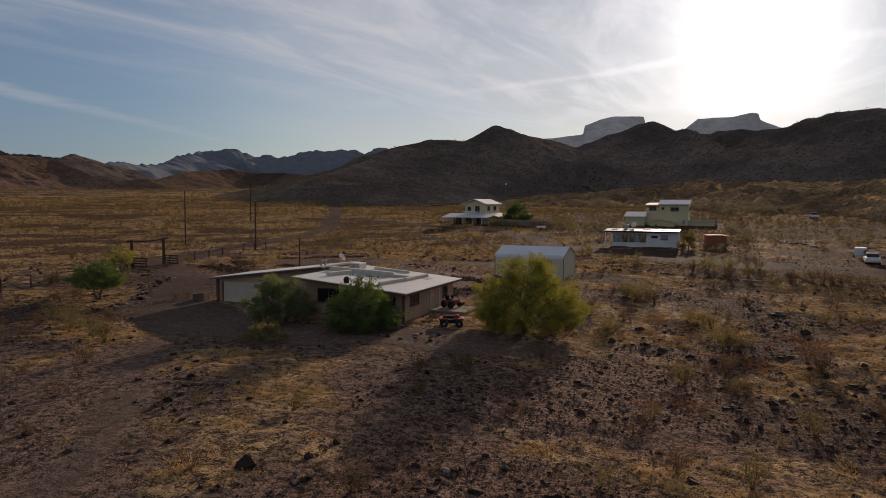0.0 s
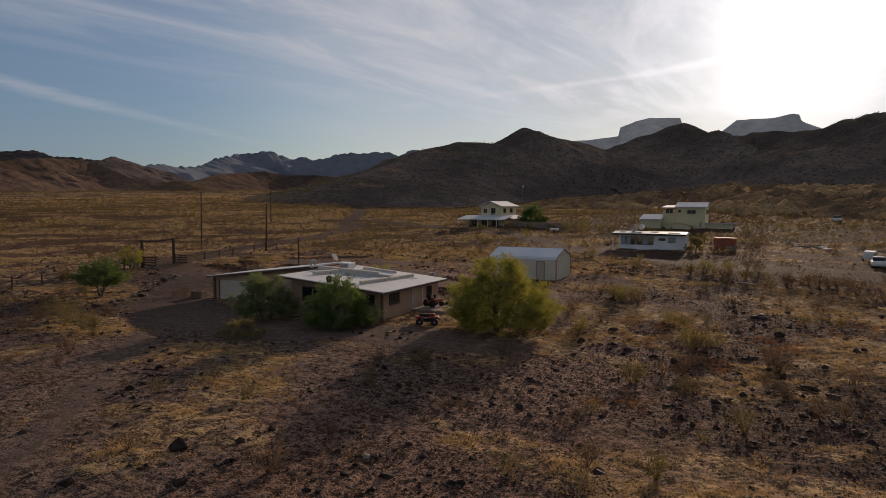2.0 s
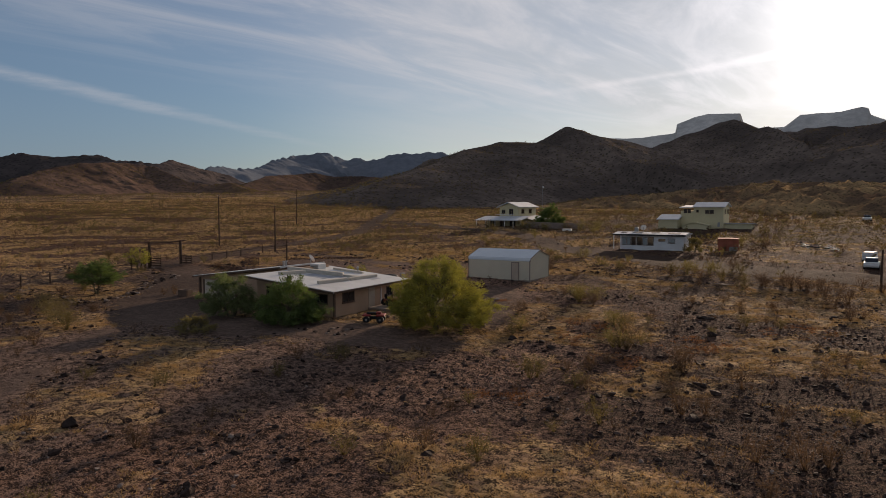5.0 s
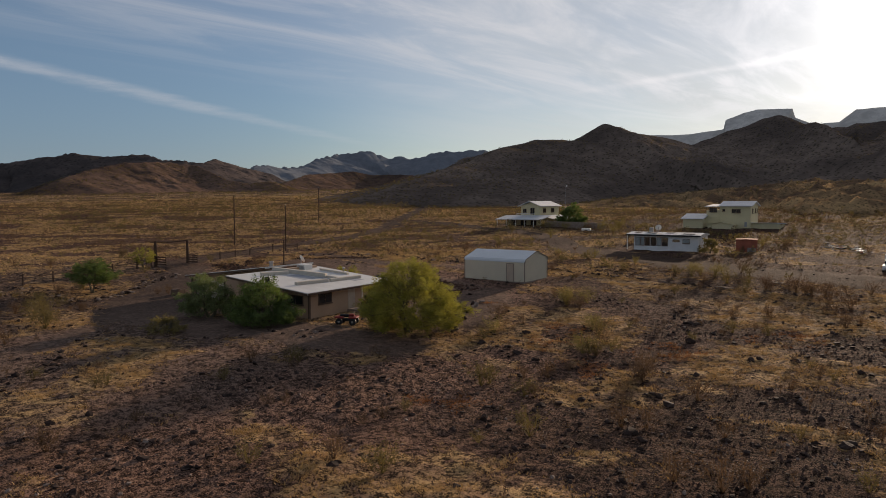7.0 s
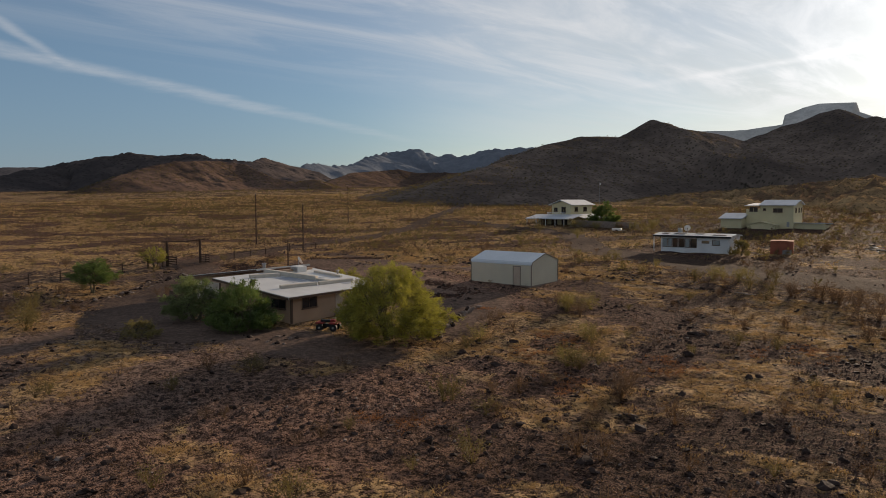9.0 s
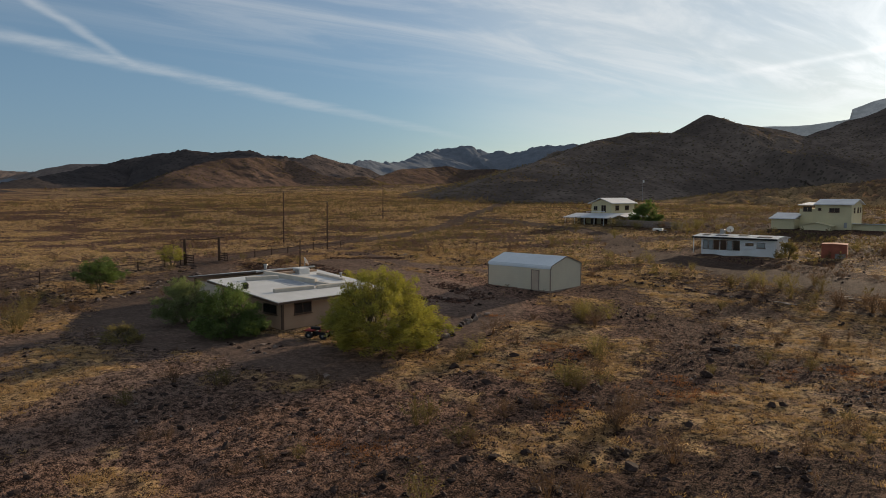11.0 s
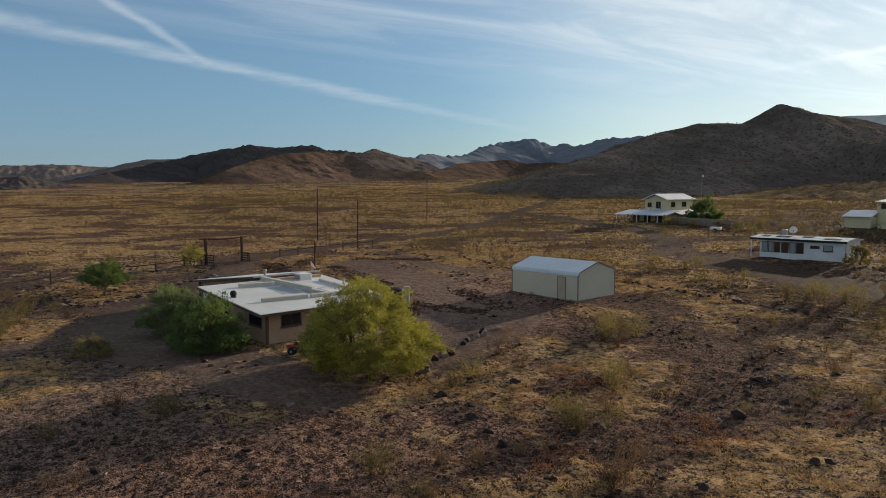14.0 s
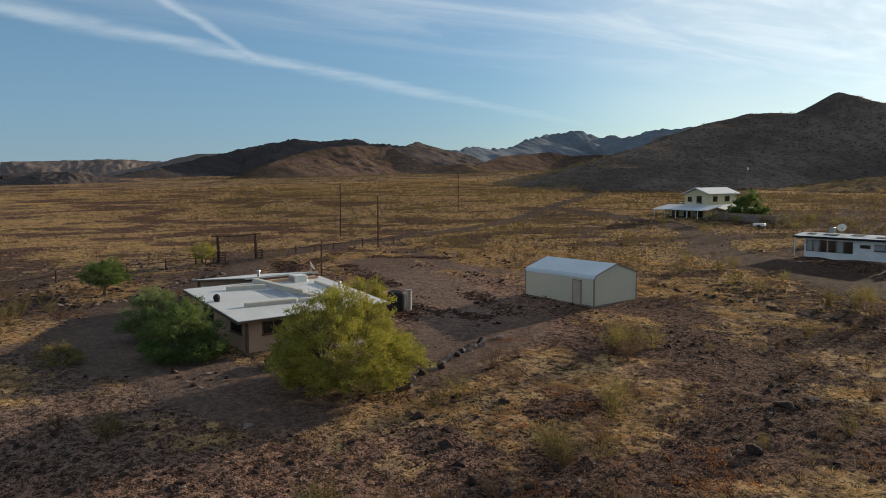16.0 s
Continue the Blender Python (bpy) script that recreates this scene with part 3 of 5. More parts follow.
# ---- ground ----
def build_ground():
    cx, cy = 22.0, -48.0
    fine = np.arange(-78, 40, 0.42)
    coarse = np.arange(40, 282, 4.0)
    ang = np.radians(np.concatenate([fine, coarse]))
    rad = [0.0, 1.0]
    while rad[-1] < 4700:
        rad.append(rad[-1] * 1.0105 + 0.12)
    rad = np.array(rad)
    x = cx + rad[:, None] * np.sin(ang)[None]
    y = cy + rad[:, None] * np.cos(ang)[None]
    v = np.stack([x, y, ground_z(x, y)], -1).reshape(-1, 3)
    rows, cols = len(rad), len(ang)
    i = np.arange(rows - 1)[:, None] * cols + np.arange(cols)[None]
    j = np.arange(rows - 1)[:, None] * cols + (np.arange(cols)[None] + 1) % cols
    faces = np.stack([i, i + cols, j + cols, j], -1).reshape(-1, 4)
    ob = array_mesh("ground", v, faces, M_GROUND, smooth=True)
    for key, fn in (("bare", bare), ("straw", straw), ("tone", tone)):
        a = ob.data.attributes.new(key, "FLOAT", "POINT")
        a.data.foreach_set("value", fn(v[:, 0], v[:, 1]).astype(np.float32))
    tagged(ob, "brown gravelly desert ground with dry golden grass and dirt tracks", "ground", kind="structure")


build_ground()


FLANKS = []


def ridge(name, crest, near, far, material, label, seed, rough=0.10, steps=220, across=46, sharp=1.25, bend=3, crag=0.0, worn_in=1.0):
    """A hill from its crest line (x, y, z); near and far: how wide its two flanks run for each metre of height."""
    p = np.array(crest, float)
    s = np.concatenate([[0], np.cumsum(np.hypot(*np.diff(p[:, :2], axis=0).T))])
    t = np.linspace(0, s[-1], steps)
    cx, cy, cz = (np.interp(t, s, p[:, i]) for i in range(3))
    span = max(3, steps // 45)
    kernel = np.hanning(span + 2)[1:-1]
    kernel /= kernel.sum()
    sx, sy = (np.convolve(np.pad(q, span, mode="edge"), kernel, "same")[span:-span] for q in (cx, cy))
    tx, ty = np.gradient(sx), np.gradient(sy)
    n = np.hypot(tx, ty) + 1e-9
    nx, ny = ty / n, -tx / n
    span = max(5, steps // bend)
    kernel = np.hanning(span + 2)[1:-1]
    nx, ny = (np.convolve(np.pad(q, span, mode="edge"), kernel / kernel.sum(), "same")[span:-span] for q in (nx, ny))
    n = np.hypot(nx, ny)
    nx, ny = nx / n, ny / n
    jag = rough_noise(t, t * 0, s[-1] / 90, 4, seed + 11)
    teeth = crag * (2.2 * np.abs(jag - 0.5) ** 0.7 - 0.55) * np.clip(np.minimum(t, s[-1] - t) / (s[-1] * 0.05), 0, 1)
    base = ground_z(cx, cy)
    h = np.maximum(cz - base, 0.0)
    u = np.linspace(-1, 1, across)
    u = np.sign(u) * np.abs(u) ** 1.3
    wide = np.where(u[None] > 0, near, far) * (h[:, None] * 0.8 + h.max() * 0.2)
    d = np.abs(u)[None] * wide
    x = sx[:, None] + nx[:, None] * u[None] * wide
    y = sy[:, None] + ny[:, None] * u[None] * wide
    fall = (1 - np.abs(u)[None]) ** sharp
    size = h.max()
    gully = rough_noise(x, y, size * 1.5, 5, seed) - 0.5
    spur = 0.5 - np.abs(rough_noise(t[:, None] + d * 0.25, d * 0.35, size * 1.2, 3, seed + 3) - 0.5) * 2
    rill = 0.4 - np.abs(rough_noise(t[:, None] + gully * size * 0.8, d * 0.2, size * 0.34, 3, seed + 5) - 0.5) * 2
    away = np.clip(np.abs(u)[None] * 3.0, 0, 1)
    z = base[:, None] + h[:, None] * (fall * (1 + (gully * 0.6 + spur * 0.28 + rill * 0.2) * worn_in * away))
    z = z + teeth[:, None] * np.clip(1 - np.abs(u)[None] * 8, 0, 1)
    z = z + h[:, None] * rough * (rough_noise(x, y, size * 0.35, 5, seed + 7) - 0.5) * (0.5 + away)
    g = ground_z(x, y)
    z = np.where(np.abs(u)[None] > 0.985, g - 4.0, np.maximum(z + (g - base[:, None]) * np.abs(u)[None], g - 3.0))
    v = np.stack([x, y, z], -1).reshape(-1, 3)
    ob = array_mesh(name, v, grid_faces(steps, across), material, smooth=True)
    FLANKS.append((name, x[:, across // 8 : -across // 8], y[:, across // 8 : -across // 8], z[:, across // 8 : -across // 8]))
    return tagged(ob, label, "hill")


ridge("hill", [(-168, 150, 5), (-164, 199, 18), (-167, 243, 27), (-171, 299, 39), (-175, 331, 45), (-172, 355, 50), (-154, 374, 50), (-147, 382, 55), (-139, 391, 61), (-122, 402, 56), (-103, 414, 52), (-89, 427, 48), (-67, 453, 59), (-53, 466, 66), (-41, 468, 68), (-20, 480, 60), (-1, 492, 59), (4, 497, 62), (46, 486, 61), (66, 465, 63), (83, 443, 67), (100, 420, 64), (170, 380, 60), (260, 330, 40)],
      3.6, 3.0, M_HILL, "dark brown rocky desert hill dotted with scrub, in shade", 3, rough=0.16, steps=420, across=90)
ridge("hill", [(-660, 35, 18), (-654, 77, 21), (-664, 125, 17), (-740, 220, 34), (-788, 298, 51), (-714, 335, 61), (-697, 366, 59), (-676, 400, 63), (-625, 386, 53), (-574, 371, 51), (-562, 388, 49), (-594, 428, 55), (-626, 468, 54), (-647, 520, 50)],
      3.0, 3.0, M_HILL_DARK, "reddish brown desert hills rising behind the plain", 11, rough=0.16, crag=2.2, worn_in=0.6, steps=380, across=60)
ridge("hill", [(-375, 119, 9), (-392, 153, 22), (-418, 189, 31), (-442, 228, 38), (-458, 276, 41), (-445, 294, 38), (-401, 285, 26), (-390, 298, 23), (-379, 311, 25), (-338, 296, 16), (-310, 290, 10)],
      3.0, 2.5, M_HILL_RED, "low reddish desert hill with eroded gullies", 17, rough=0.12, crag=0.6, worn_in=0.55, steps=260, across=60)
ridge("hill", [(-380, 320, 16), (-402, 345, 24), (-422, 395, 34), (-439, 448, 37), (-438, 476, 40), (-423, 489, 36), (-388, 491, 36), (-353, 491, 33), (-320, 480, 26)],
      3.0, 3.0, M_HILL_RED, "small rounded reddish hill at the plain's edge", 23, rough=0.12, crag=0.6, worn_in=0.5, steps=200, across=50)
ridge("hill", [(-396, -30, 10.5), (-395, -8, 11.5), (-393, 7, 12.9), (-391, 22, 15.6), (-388, 35, 16.8), (-387, 45, 15.2), (-383, 57, 12.8), (-380, 74, 10.5)],
      5.0, 4.0, M_HILL_DARK, "low dark hill standing alone on the plain", 41, rough=0.3, steps=120, across=40)
ridge("mesa", [(-2766, 277, 85.8), (-2696, 658, 98.9), (-2659, 788, 89.5), (-2178, 745, 103.6), (-2042, 837, 103.6), (-1800, 1010, 60)],
      3.0, 2.0, M_PLATEAU, "long low dark mesa far off on the plain", 43, rough=0.08, crag=1.5, steps=320, across=40)
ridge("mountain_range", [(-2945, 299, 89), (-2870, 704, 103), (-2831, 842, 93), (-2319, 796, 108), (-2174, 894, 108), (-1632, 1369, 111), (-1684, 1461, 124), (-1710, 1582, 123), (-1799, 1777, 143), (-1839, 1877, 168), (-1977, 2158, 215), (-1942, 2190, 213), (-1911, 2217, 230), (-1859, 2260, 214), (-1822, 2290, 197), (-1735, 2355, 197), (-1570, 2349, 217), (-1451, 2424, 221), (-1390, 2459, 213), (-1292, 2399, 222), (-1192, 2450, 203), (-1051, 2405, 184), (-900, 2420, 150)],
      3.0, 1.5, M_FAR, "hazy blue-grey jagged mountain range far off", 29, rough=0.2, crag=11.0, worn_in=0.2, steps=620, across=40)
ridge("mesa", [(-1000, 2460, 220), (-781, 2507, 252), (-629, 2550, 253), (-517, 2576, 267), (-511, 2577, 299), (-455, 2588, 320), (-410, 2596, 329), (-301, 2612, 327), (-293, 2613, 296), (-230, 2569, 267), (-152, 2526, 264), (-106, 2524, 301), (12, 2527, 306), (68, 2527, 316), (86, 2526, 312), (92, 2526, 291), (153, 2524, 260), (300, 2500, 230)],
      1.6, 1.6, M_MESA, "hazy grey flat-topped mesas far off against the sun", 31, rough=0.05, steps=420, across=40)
ridge("foothill", [(-90, 232, 8), (-60, 238, 11.5), (-37, 243, 13), (1, 247, 17), (20, 248, 16.5), (43, 246, 16), (73, 242, 16), (110, 235, 18), (170, 225, 17)],
      9.5, 6.0, M_FOOT, "low grassy foothill catching the sun below the dark hill", 37, rough=0.7, steps=260, across=60)
ridge("foothill", [(-14, 196, 8), (6, 199, 12), (24, 196, 14.5), (40, 192, 13.2), (60, 190, 15.8), (84, 184, 14.6), (104, 182, 17), (140, 176, 15), (190, 168, 14)],
      9.5, 6.0, M_FOOT, "rolling grassy foothill with sunlit crests", 53, rough=0.7, steps=260, across=60)
ridge("foothill", [(26, 150, 7.2), (44, 154, 9.6), (62, 150, 10.6), (84, 145, 10.0), (110, 142, 11.5), (150, 136, 10)],
      9.5, 6.0, M_FOOT, "low scrubby rise behind the scrap lot", 59, rough=0.6, steps=200, across=50)


# ---- the ranch house ----
def window(parent, x, z0, y0, y1, z1, facing="x", panes=2, sill=True, blind=False):
    """A framed window set in a wall; facing x: at that x, running y0 to y1; facing y: at that y, running along x."""
    def spin(bm):
        return bm
    if facing == "y":
        y0, y1 = -y1, -y0
        x = -x
        def spin(bm):
            for v in bm.verts:
                v.co = Vector((-v.co.y, -v.co.x, v.co.z))
            bmesh.ops.reverse_faces(bm, faces=list(bm.faces))
            return bm
    w = 0.06
    frame_ob = part("window", spin(boxes((x - 0.05, y0, z0, x + 0.05, y0 + w, z1), (x - 0.05, y1 - w, z0, x + 0.05, y1, z1), (x - 0.05, y0 + w, z0, x + 0.05, y1 - w, z0 + w), (x - 0.05, y0 + w, z1 - w, x + 0.05, y1 - w, z1), bevel=0.008)), M_STUCCO_DARK, parent, "dark framed window")
    step = (y1 - y0 - 2 * w) / panes
    for n in range(panes):
        a = y0 + w + n * step
        part("pane", spin(boxes((x + 0.0, a + 0.02, z0 + w, x + 0.02, a + step - 0.02, z1 - w), bevel=0)), M_BLIND if blind else M_GLASS, frame_ob)
    if sill:
        part("sill", spin(boxes((x - 0.04, y0 - 0.06, z0 - 0.07, x + 0.11, y1 + 0.06, z0 - 0.01))), M_STUCCO_DARK, frame_ob)


def slab_roof(x0, z0, x1, z1, y0, y1, thick=0.16):
    return prism([(x0, z0 - thick), (x1, z1 - thick), (x1, z1), (x0, z0)], y0, y1)


def ranch_house():
    h = thing("ranch_house", 0, 0, 0, 0, "low tan stucco ranch house with a white coated low-pitched roof", "house")
    # the wing towards the camera: walls under a roof that falls to +x
    wall = part("wall", prism([(-14.3, -1.3), (-5.75, -1.3), (-5.75, 1.42), (-14.3, 2.18)], -27.0, -17.2), M_STUCCO, h)
    part("wall", prism([(-26.9, -1.6), (-14.3, -1.6), (-14.3, 2.55), (-15.6, 2.5), (-26.9, 1.15)], -22.4, -17.2), M_STUCCO, h)
    part("roof", slab_roof(-15.1, 2.43, -5.15, 1.58, -27.75, -16.6), M_ROOF, h, "white elastomeric roof coating with grey patches")
    part("roof", slab_roof(-27.4, 1.33, -15.35, 2.78, -22.95, -16.6), M_ROOF, h, "white garage roof sloping the other way")
    part("clerestory_wall", boxes((-15.5, -22.3, 2.1, -15.15, -17.2, 2.66)), M_STUCCO_DARK, h)
    part("fascia", prism([(-15.1, 2.22), (-5.2, 1.37), (-5.2, 1.53), (-15.1, 2.38)], -27.79, -27.755), M_STUCCO_DARK, h)
    part("fascia", boxes((-5.145, -27.75, 1.40, -5.11, -16.6, 1.55), bevel=0), M_STUCCO_DARK, h)
    part("fascia", prism([(-27.4, 1.14), (-15.4, 2.58), (-15.4, 2.73), (-27.4, 1.28)], -22.99, -22.955), M_STUCCO_DARK, h)
    # garage door with raised panels
    door = part("garage_door", boxes((-26.2, -22.47, -1.05, -21.9, -22.41, 0.97)), M_GARAGE, h, "cream sectional garage door")
    for r in range(4):
        for c in range(4):
            x = -26.1 + c * 1.05
            part("panel", boxes((x, -22.5, -1.0 + r * 0.5, x + 0.95, -22.475, -0.58 + r * 0.5), bevel=0.008), M_GARAGE, door)
    for x in (-26.38, -21.89):
        part("door_jamb", boxes((x, -22.5, -1.1, x + 0.17, -22.41, 1.0)), M_STUCCO_DARK, h)
    part("corner_post", boxes((-27.0, -22.55, -1.5, -26.75, -22.3, 1.16)), M_STUCCO_DARK, h)
    part("corner_post", boxes((-5.86, -27.06, -1.2, -5.69, -26.88, 1.36)), M_STUCCO_DARK, h)
    # windows and doors of the walls that face the camera
    window(h, -5.74, 0.42, -25.95, -24.35, 1.28)
    window(h, -5.74, 0.25, -19.6, -18.6, 1.15)
    window(h, -27.01, 0.45, -13.2, -11.2, 1.55, "y")
    window(h, -27.01, 0.45, -8.2, -6.4, 1.2, "y")
    back_door = part("door", boxes((-5.77, -22.3, -0.55, -5.71, -21.4, 1.3)), M_TAN_DOOR, h, "plain tan side door")
    part("handle", boxes((-5.71, -21.55, 0.35, -5.65, -21.5, 0.42)), M_GREY, back_door)
    part("downpipe", boxes((-5.74, -20.5, -0.7, -5.67, -20.42, 1.36)), M_WHITE, h)
    # roof: cooler, ducts, vents, patches
    def on_right(x):
        return 2.43 - (x + 15.1) * 0.0854
    cooler = part("rooftop_cooler", boxes((-14.7, -19.6, on_right(-14) - 0.1, -13.6, -18.5, on_right(-14) + 0.5), bevel=0.05), M_WHITE, h, "boxy white evaporative cooler")
    for n in range(5):
        part("louvre", boxes((-14.6, -19.64, on_right(-14) + 0.04 + n * 0.08, -13.7, -19.605, on_right(-14) + 0.08 + n * 0.08), bevel=0), M_GREY, cooler)
    def duct(x0, y0, x1, y1, width, height, name="duct"):
        length = math.hypot(x1 - x0, y1 - y0)
        a = math.atan2(y1 - y0, x1 - x0)
        bm = boxes((0, -width / 2, 0.0, length, width / 2, height), bevel=0.03)
        for v in bm.verts:
            px, py = x0 + v.co.x * math.cos(a) - v.co.y * math.sin(a), y0 + v.co.x * math.sin(a) + v.co.y * math.cos(a)
            v.co = Vector((px, py, v.co.z + on_right(px) - 0.03))
        return part(name, bm, M_DUCT, h, "cream-coated rooftop duct")
    duct(-14.9, -22.4, -9.6, -20.9, 0.42, 0.40)
    duct(-13.4, -25.2, -12.9, -22.4, 0.34, 0.32)
    duct(-8.3, -26.0, -8.0, -22.4, 0.30, 0.30)
    duct(-7.9, -22.2, -7.7, -18.4, 0.30, 0.30)
    duct(-9.7, -20.9, -8.2, -20.4, 0.30, 0.22)
    duct(-12.9, -18.2, -9.6, -17.9, 0.30, 0.22)
    for x, y, w, l in ((-12.2, -23.4, 2.4, 1.6), (-10.4, -21.6, 1.6, 1.8), (-8.4, -20.0, 1.5, 1.2)):
        bm = boxes((x, y, 0, x + w, y + l, 0.012), bevel=0)
        for v in bm.verts:
            v.co.z += on_right(v.co.x) + 0.004
        part("roof_patch", bm, M_ROOF_PATCH, h)
    for x, y in ((-15.9, -21.6), (-16.5, -21.3), (-10.6, -17.4)):
        z = on_right(x) if x > -15.1 else 2.78 + (x + 15.35) * 0.12
        part("vent_pipe", tube([(x, y, z - 0.05), (x, y, z + 0.4), (x, y, z + 0.42), (x, y, z + 0.5)], [0.09, 0.09, 0.16, 0.13], 10), M_GREY, h)
    turbine = bmesh.new()
    bmesh.ops.create_uvsphere(turbine, u_segments=14, v_segments=8, radius=0.24, matrix=Matrix.Translation((-10.6, -27.0, on_right(-10.6) + 0.26)))
    tube([(-10.6, -27.0, on_right(-10.6) - 0.03), (-10.6, -27.0, on_right(-10.6) + 0.2)], [0.2, 0.2], 12, turbine)
    part("turbine_vent", turbine, M_BLACK, h, "dark round turbine vent")
    # step and slab by the side door
    pad = thing("patio_slab", 0, 0, 0, 0, "pale concrete patio slab beside the house wall", "slab")
    part("slab", boxes((-5.6, -22.6, gz(-4.5, -21) - 0.3, -2.6, -19.6, gz(-4.2, -21) + 0.14), bevel=0.03), M_ROCK_PALE, pad)


ranch_house()


def yard_dish():
    x, y = -17.7, -16.0
    g = gz(x, y)
    d = thing("satellite_dish", x, y, g - 0.2, 160, "white satellite dish on a mast behind the house", "dish")
    part("mast", tube([(0, 0, 0), (0, 0, 3.2 - g)], [0.05, 0.05]), M_GREY, d)
    bm = bmesh.new()
    bmesh.ops.create_cone(bm, segments=22, radius1=0.08, radius2=0.42, depth=0.14, cap_ends=False, matrix=pose(0, -0.08, 3.15 - g, 62))
    bmesh.ops.solidify(bm, geom=list(bm.faces), thickness=0.02)
    part("reflector", bm, M_WHITE, d)


yard_dish()


# ---- the steel shed ----
def steel_shed():
    s = thing("steel_shed", 0, 0, 0, 0, "cream ribbed steel shed with a pale blue-white curved-edge roof", "shed")
    L, W, E, R = 7.65, 5.65, 2.5, 3.32
    mid = W / 2
    profile = [(0.0, -0.3), (W, -0.3), (W, E - 0.22), (W - 0.09, E - 0.03), (mid, R - 0.06), (0.09, E - 0.03), (0.0, E - 0.22)]
    part("wall", prism(profile, -L, 0.0, "x"), M_SHED, s)
    def roof_line(k):
        return [(-0.03 + k, E - 0.3), (0.005 + k, E - 0.12), (0.12, E + 0.035), (mid, R), (W - 0.12, E + 0.035), (W - 0.005 - k, E - 0.12), (W + 0.03 - k, E - 0.3)]
    outer, inner = roof_line(0.0), [(u, z - 0.03) for u, z in roof_line(0.025)]
    part("roof", prism(outer + inner[::-1], -L - 0.06, 0.06, "x"), M_SHED_ROOF, s)
    edge_out, edge_in = roof_line(-0.02), roof_line(0.06)
    for x in (0.06, -L - 0.09):
        part("gable_trim", prism([(u, z + 0.012) for u, z in edge_out] + [(u, z - 0.07) for u, z in edge_in][::-1], x, x + 0.03, "x"), M_SHED_TRIM, s)
    for x, y in ((0.0, 0.0), (0.0, W), (-L, 0.0)):
        part("corner_trim", boxes((x - 0.05, y - 0.05, -0.3, x + 0.05, y + 0.05, E - 0.24), bevel=0.01), M_SHED_TRIM, s)
    part("base_rail", boxes((-L - 0.02, -0.045, -0.28, -0.06, -0.003, 0.06), bevel=0.01), M_ROCK_PALE, s)
    part("base_rail", boxes((0.003, 0.06, -0.28, 0.045, W, 0.06), bevel=0.01), M_ROCK_PALE, s)
    door = part("door", boxes((-2.16, -0.05, 0.02, -1.36, -0.012, 1.96)), M_TAN_DOOR, s, "faded tan walk-in door")
    part("door_frame", boxes((-2.24, -0.065, 0.0, -2.165, -0.01, 2.05), (-1.355, -0.065, 0.0, -1.28, -0.01, 2.05), (-2.165, -0.065, 1.97, -1.355, -0.01, 2.05), bevel=0.008), M_SHED_TRIM, s)
    part("handle", boxes((-1.5, -0.11, 0.95, -1.44, -0.052, 1.05)), M_GREY, door)


steel_shed()


# ---- the white mobile home ----
def mobile_home():
    t = thing("mobile_home", 0, 0, 0, 0, "old white mobile home with a patched flat roof and porch windows", "mobile home")
    g = 0.75
    part("wall", prism([(40.9, g - 0.4), (46.0, g - 0.4), (46.0, 3.5), (43.4, 3.78), (40.9, 3.5)], -1.45, 8.6, "x"), M_TRAILER, t)
    part("roof", prism([(40.45, 3.5), (46.4, 3.56), (46.4, 3.68), (43.4, 3.94), (40.45, 3.66)], -2.6, 8.85, "x"), M_TRAILER_ROOF, t, "flat roof with torn white patches")
    part("fascia", boxes((-2.6, 40.41, 3.40, 8.85, 40.445, 3.64), bevel=0), M_BLACK, t)
    part("skirting", boxes((-1.5, 40.84, g - 0.5, 8.65, 40.895, g + 0.42)), M_WHITE, t)
    for a, b, drawn in ((-1.2, -0.45, True), (-0.4, 0.25, True), (0.3, 1.1, False), (1.2, 2.1, False), (2.15, 2.9, True), (2.95, 3.9, False)):
        window(t, 40.895, 1.85, a, b, 3.2, "y", 1, False, drawn)
    window(t, 40.895, 2.35, 6.1, 7.2, 3.05, "y", 1, True, True)
    window(t, 40.895, 2.55, 4.6, 5.7, 2.95, "y", 1, False)
    for x in (-2.4, 8.5):
        part("porch_post", boxes((x - 0.06, 40.5, gz(x, 40.5) - 0.2, x + 0.06, 40.62, 3.5)), M_WHITE, t)
    for x, y, w, l in ((0.3, 41.5, 1.6, 0.9), (3.2, 42.0, 1.2, 1.4), (6.0, 41.2, 1.8, 0.8), (-1.6, 41.6, 0.9, 1.1)):
        bm = boxes((x, y, 0, x + w, y + l, 0.05), bevel=0.01)
        for v in bm.verts:
            v.co.z += 3.66 + (v.co.y - 40.45) * 0.095 + 0.006
        part("roof_patch", bm, M_BLACK, t)
    cooler = thing("rooftop_cooler", 0.4, 44.0, 3.86, 0, "grey evaporative cooler standing on the mobile home roof", "cooler")
    part("body", boxes((-0.3, -0.3, -0.12, 0.3, 0.3, 0.75), bevel=0.04), M_GREY, cooler)
    dish = thing("satellite_dish", 1.6, 43.5, 3.85, -150, "white satellite dish on the mobile home roof", "dish")
    bm = bmesh.new()
    bmesh.ops.create_cone(bm, segments=20, radius1=0.08, radius2=0.5, depth=0.16, cap_ends=False, matrix=pose(0, 0.1, 0.75, 65))
    bmesh.ops.solidify(bm, geom=list(bm.faces), thickness=0.02)
    part("reflector", bm, M_WHITE, dish)
    part("mast", tube([(0, 0.2, -0.05), (0, 0.2, 0.7)], [0.035, 0.035]), M_GREY, dish)


mobile_home()


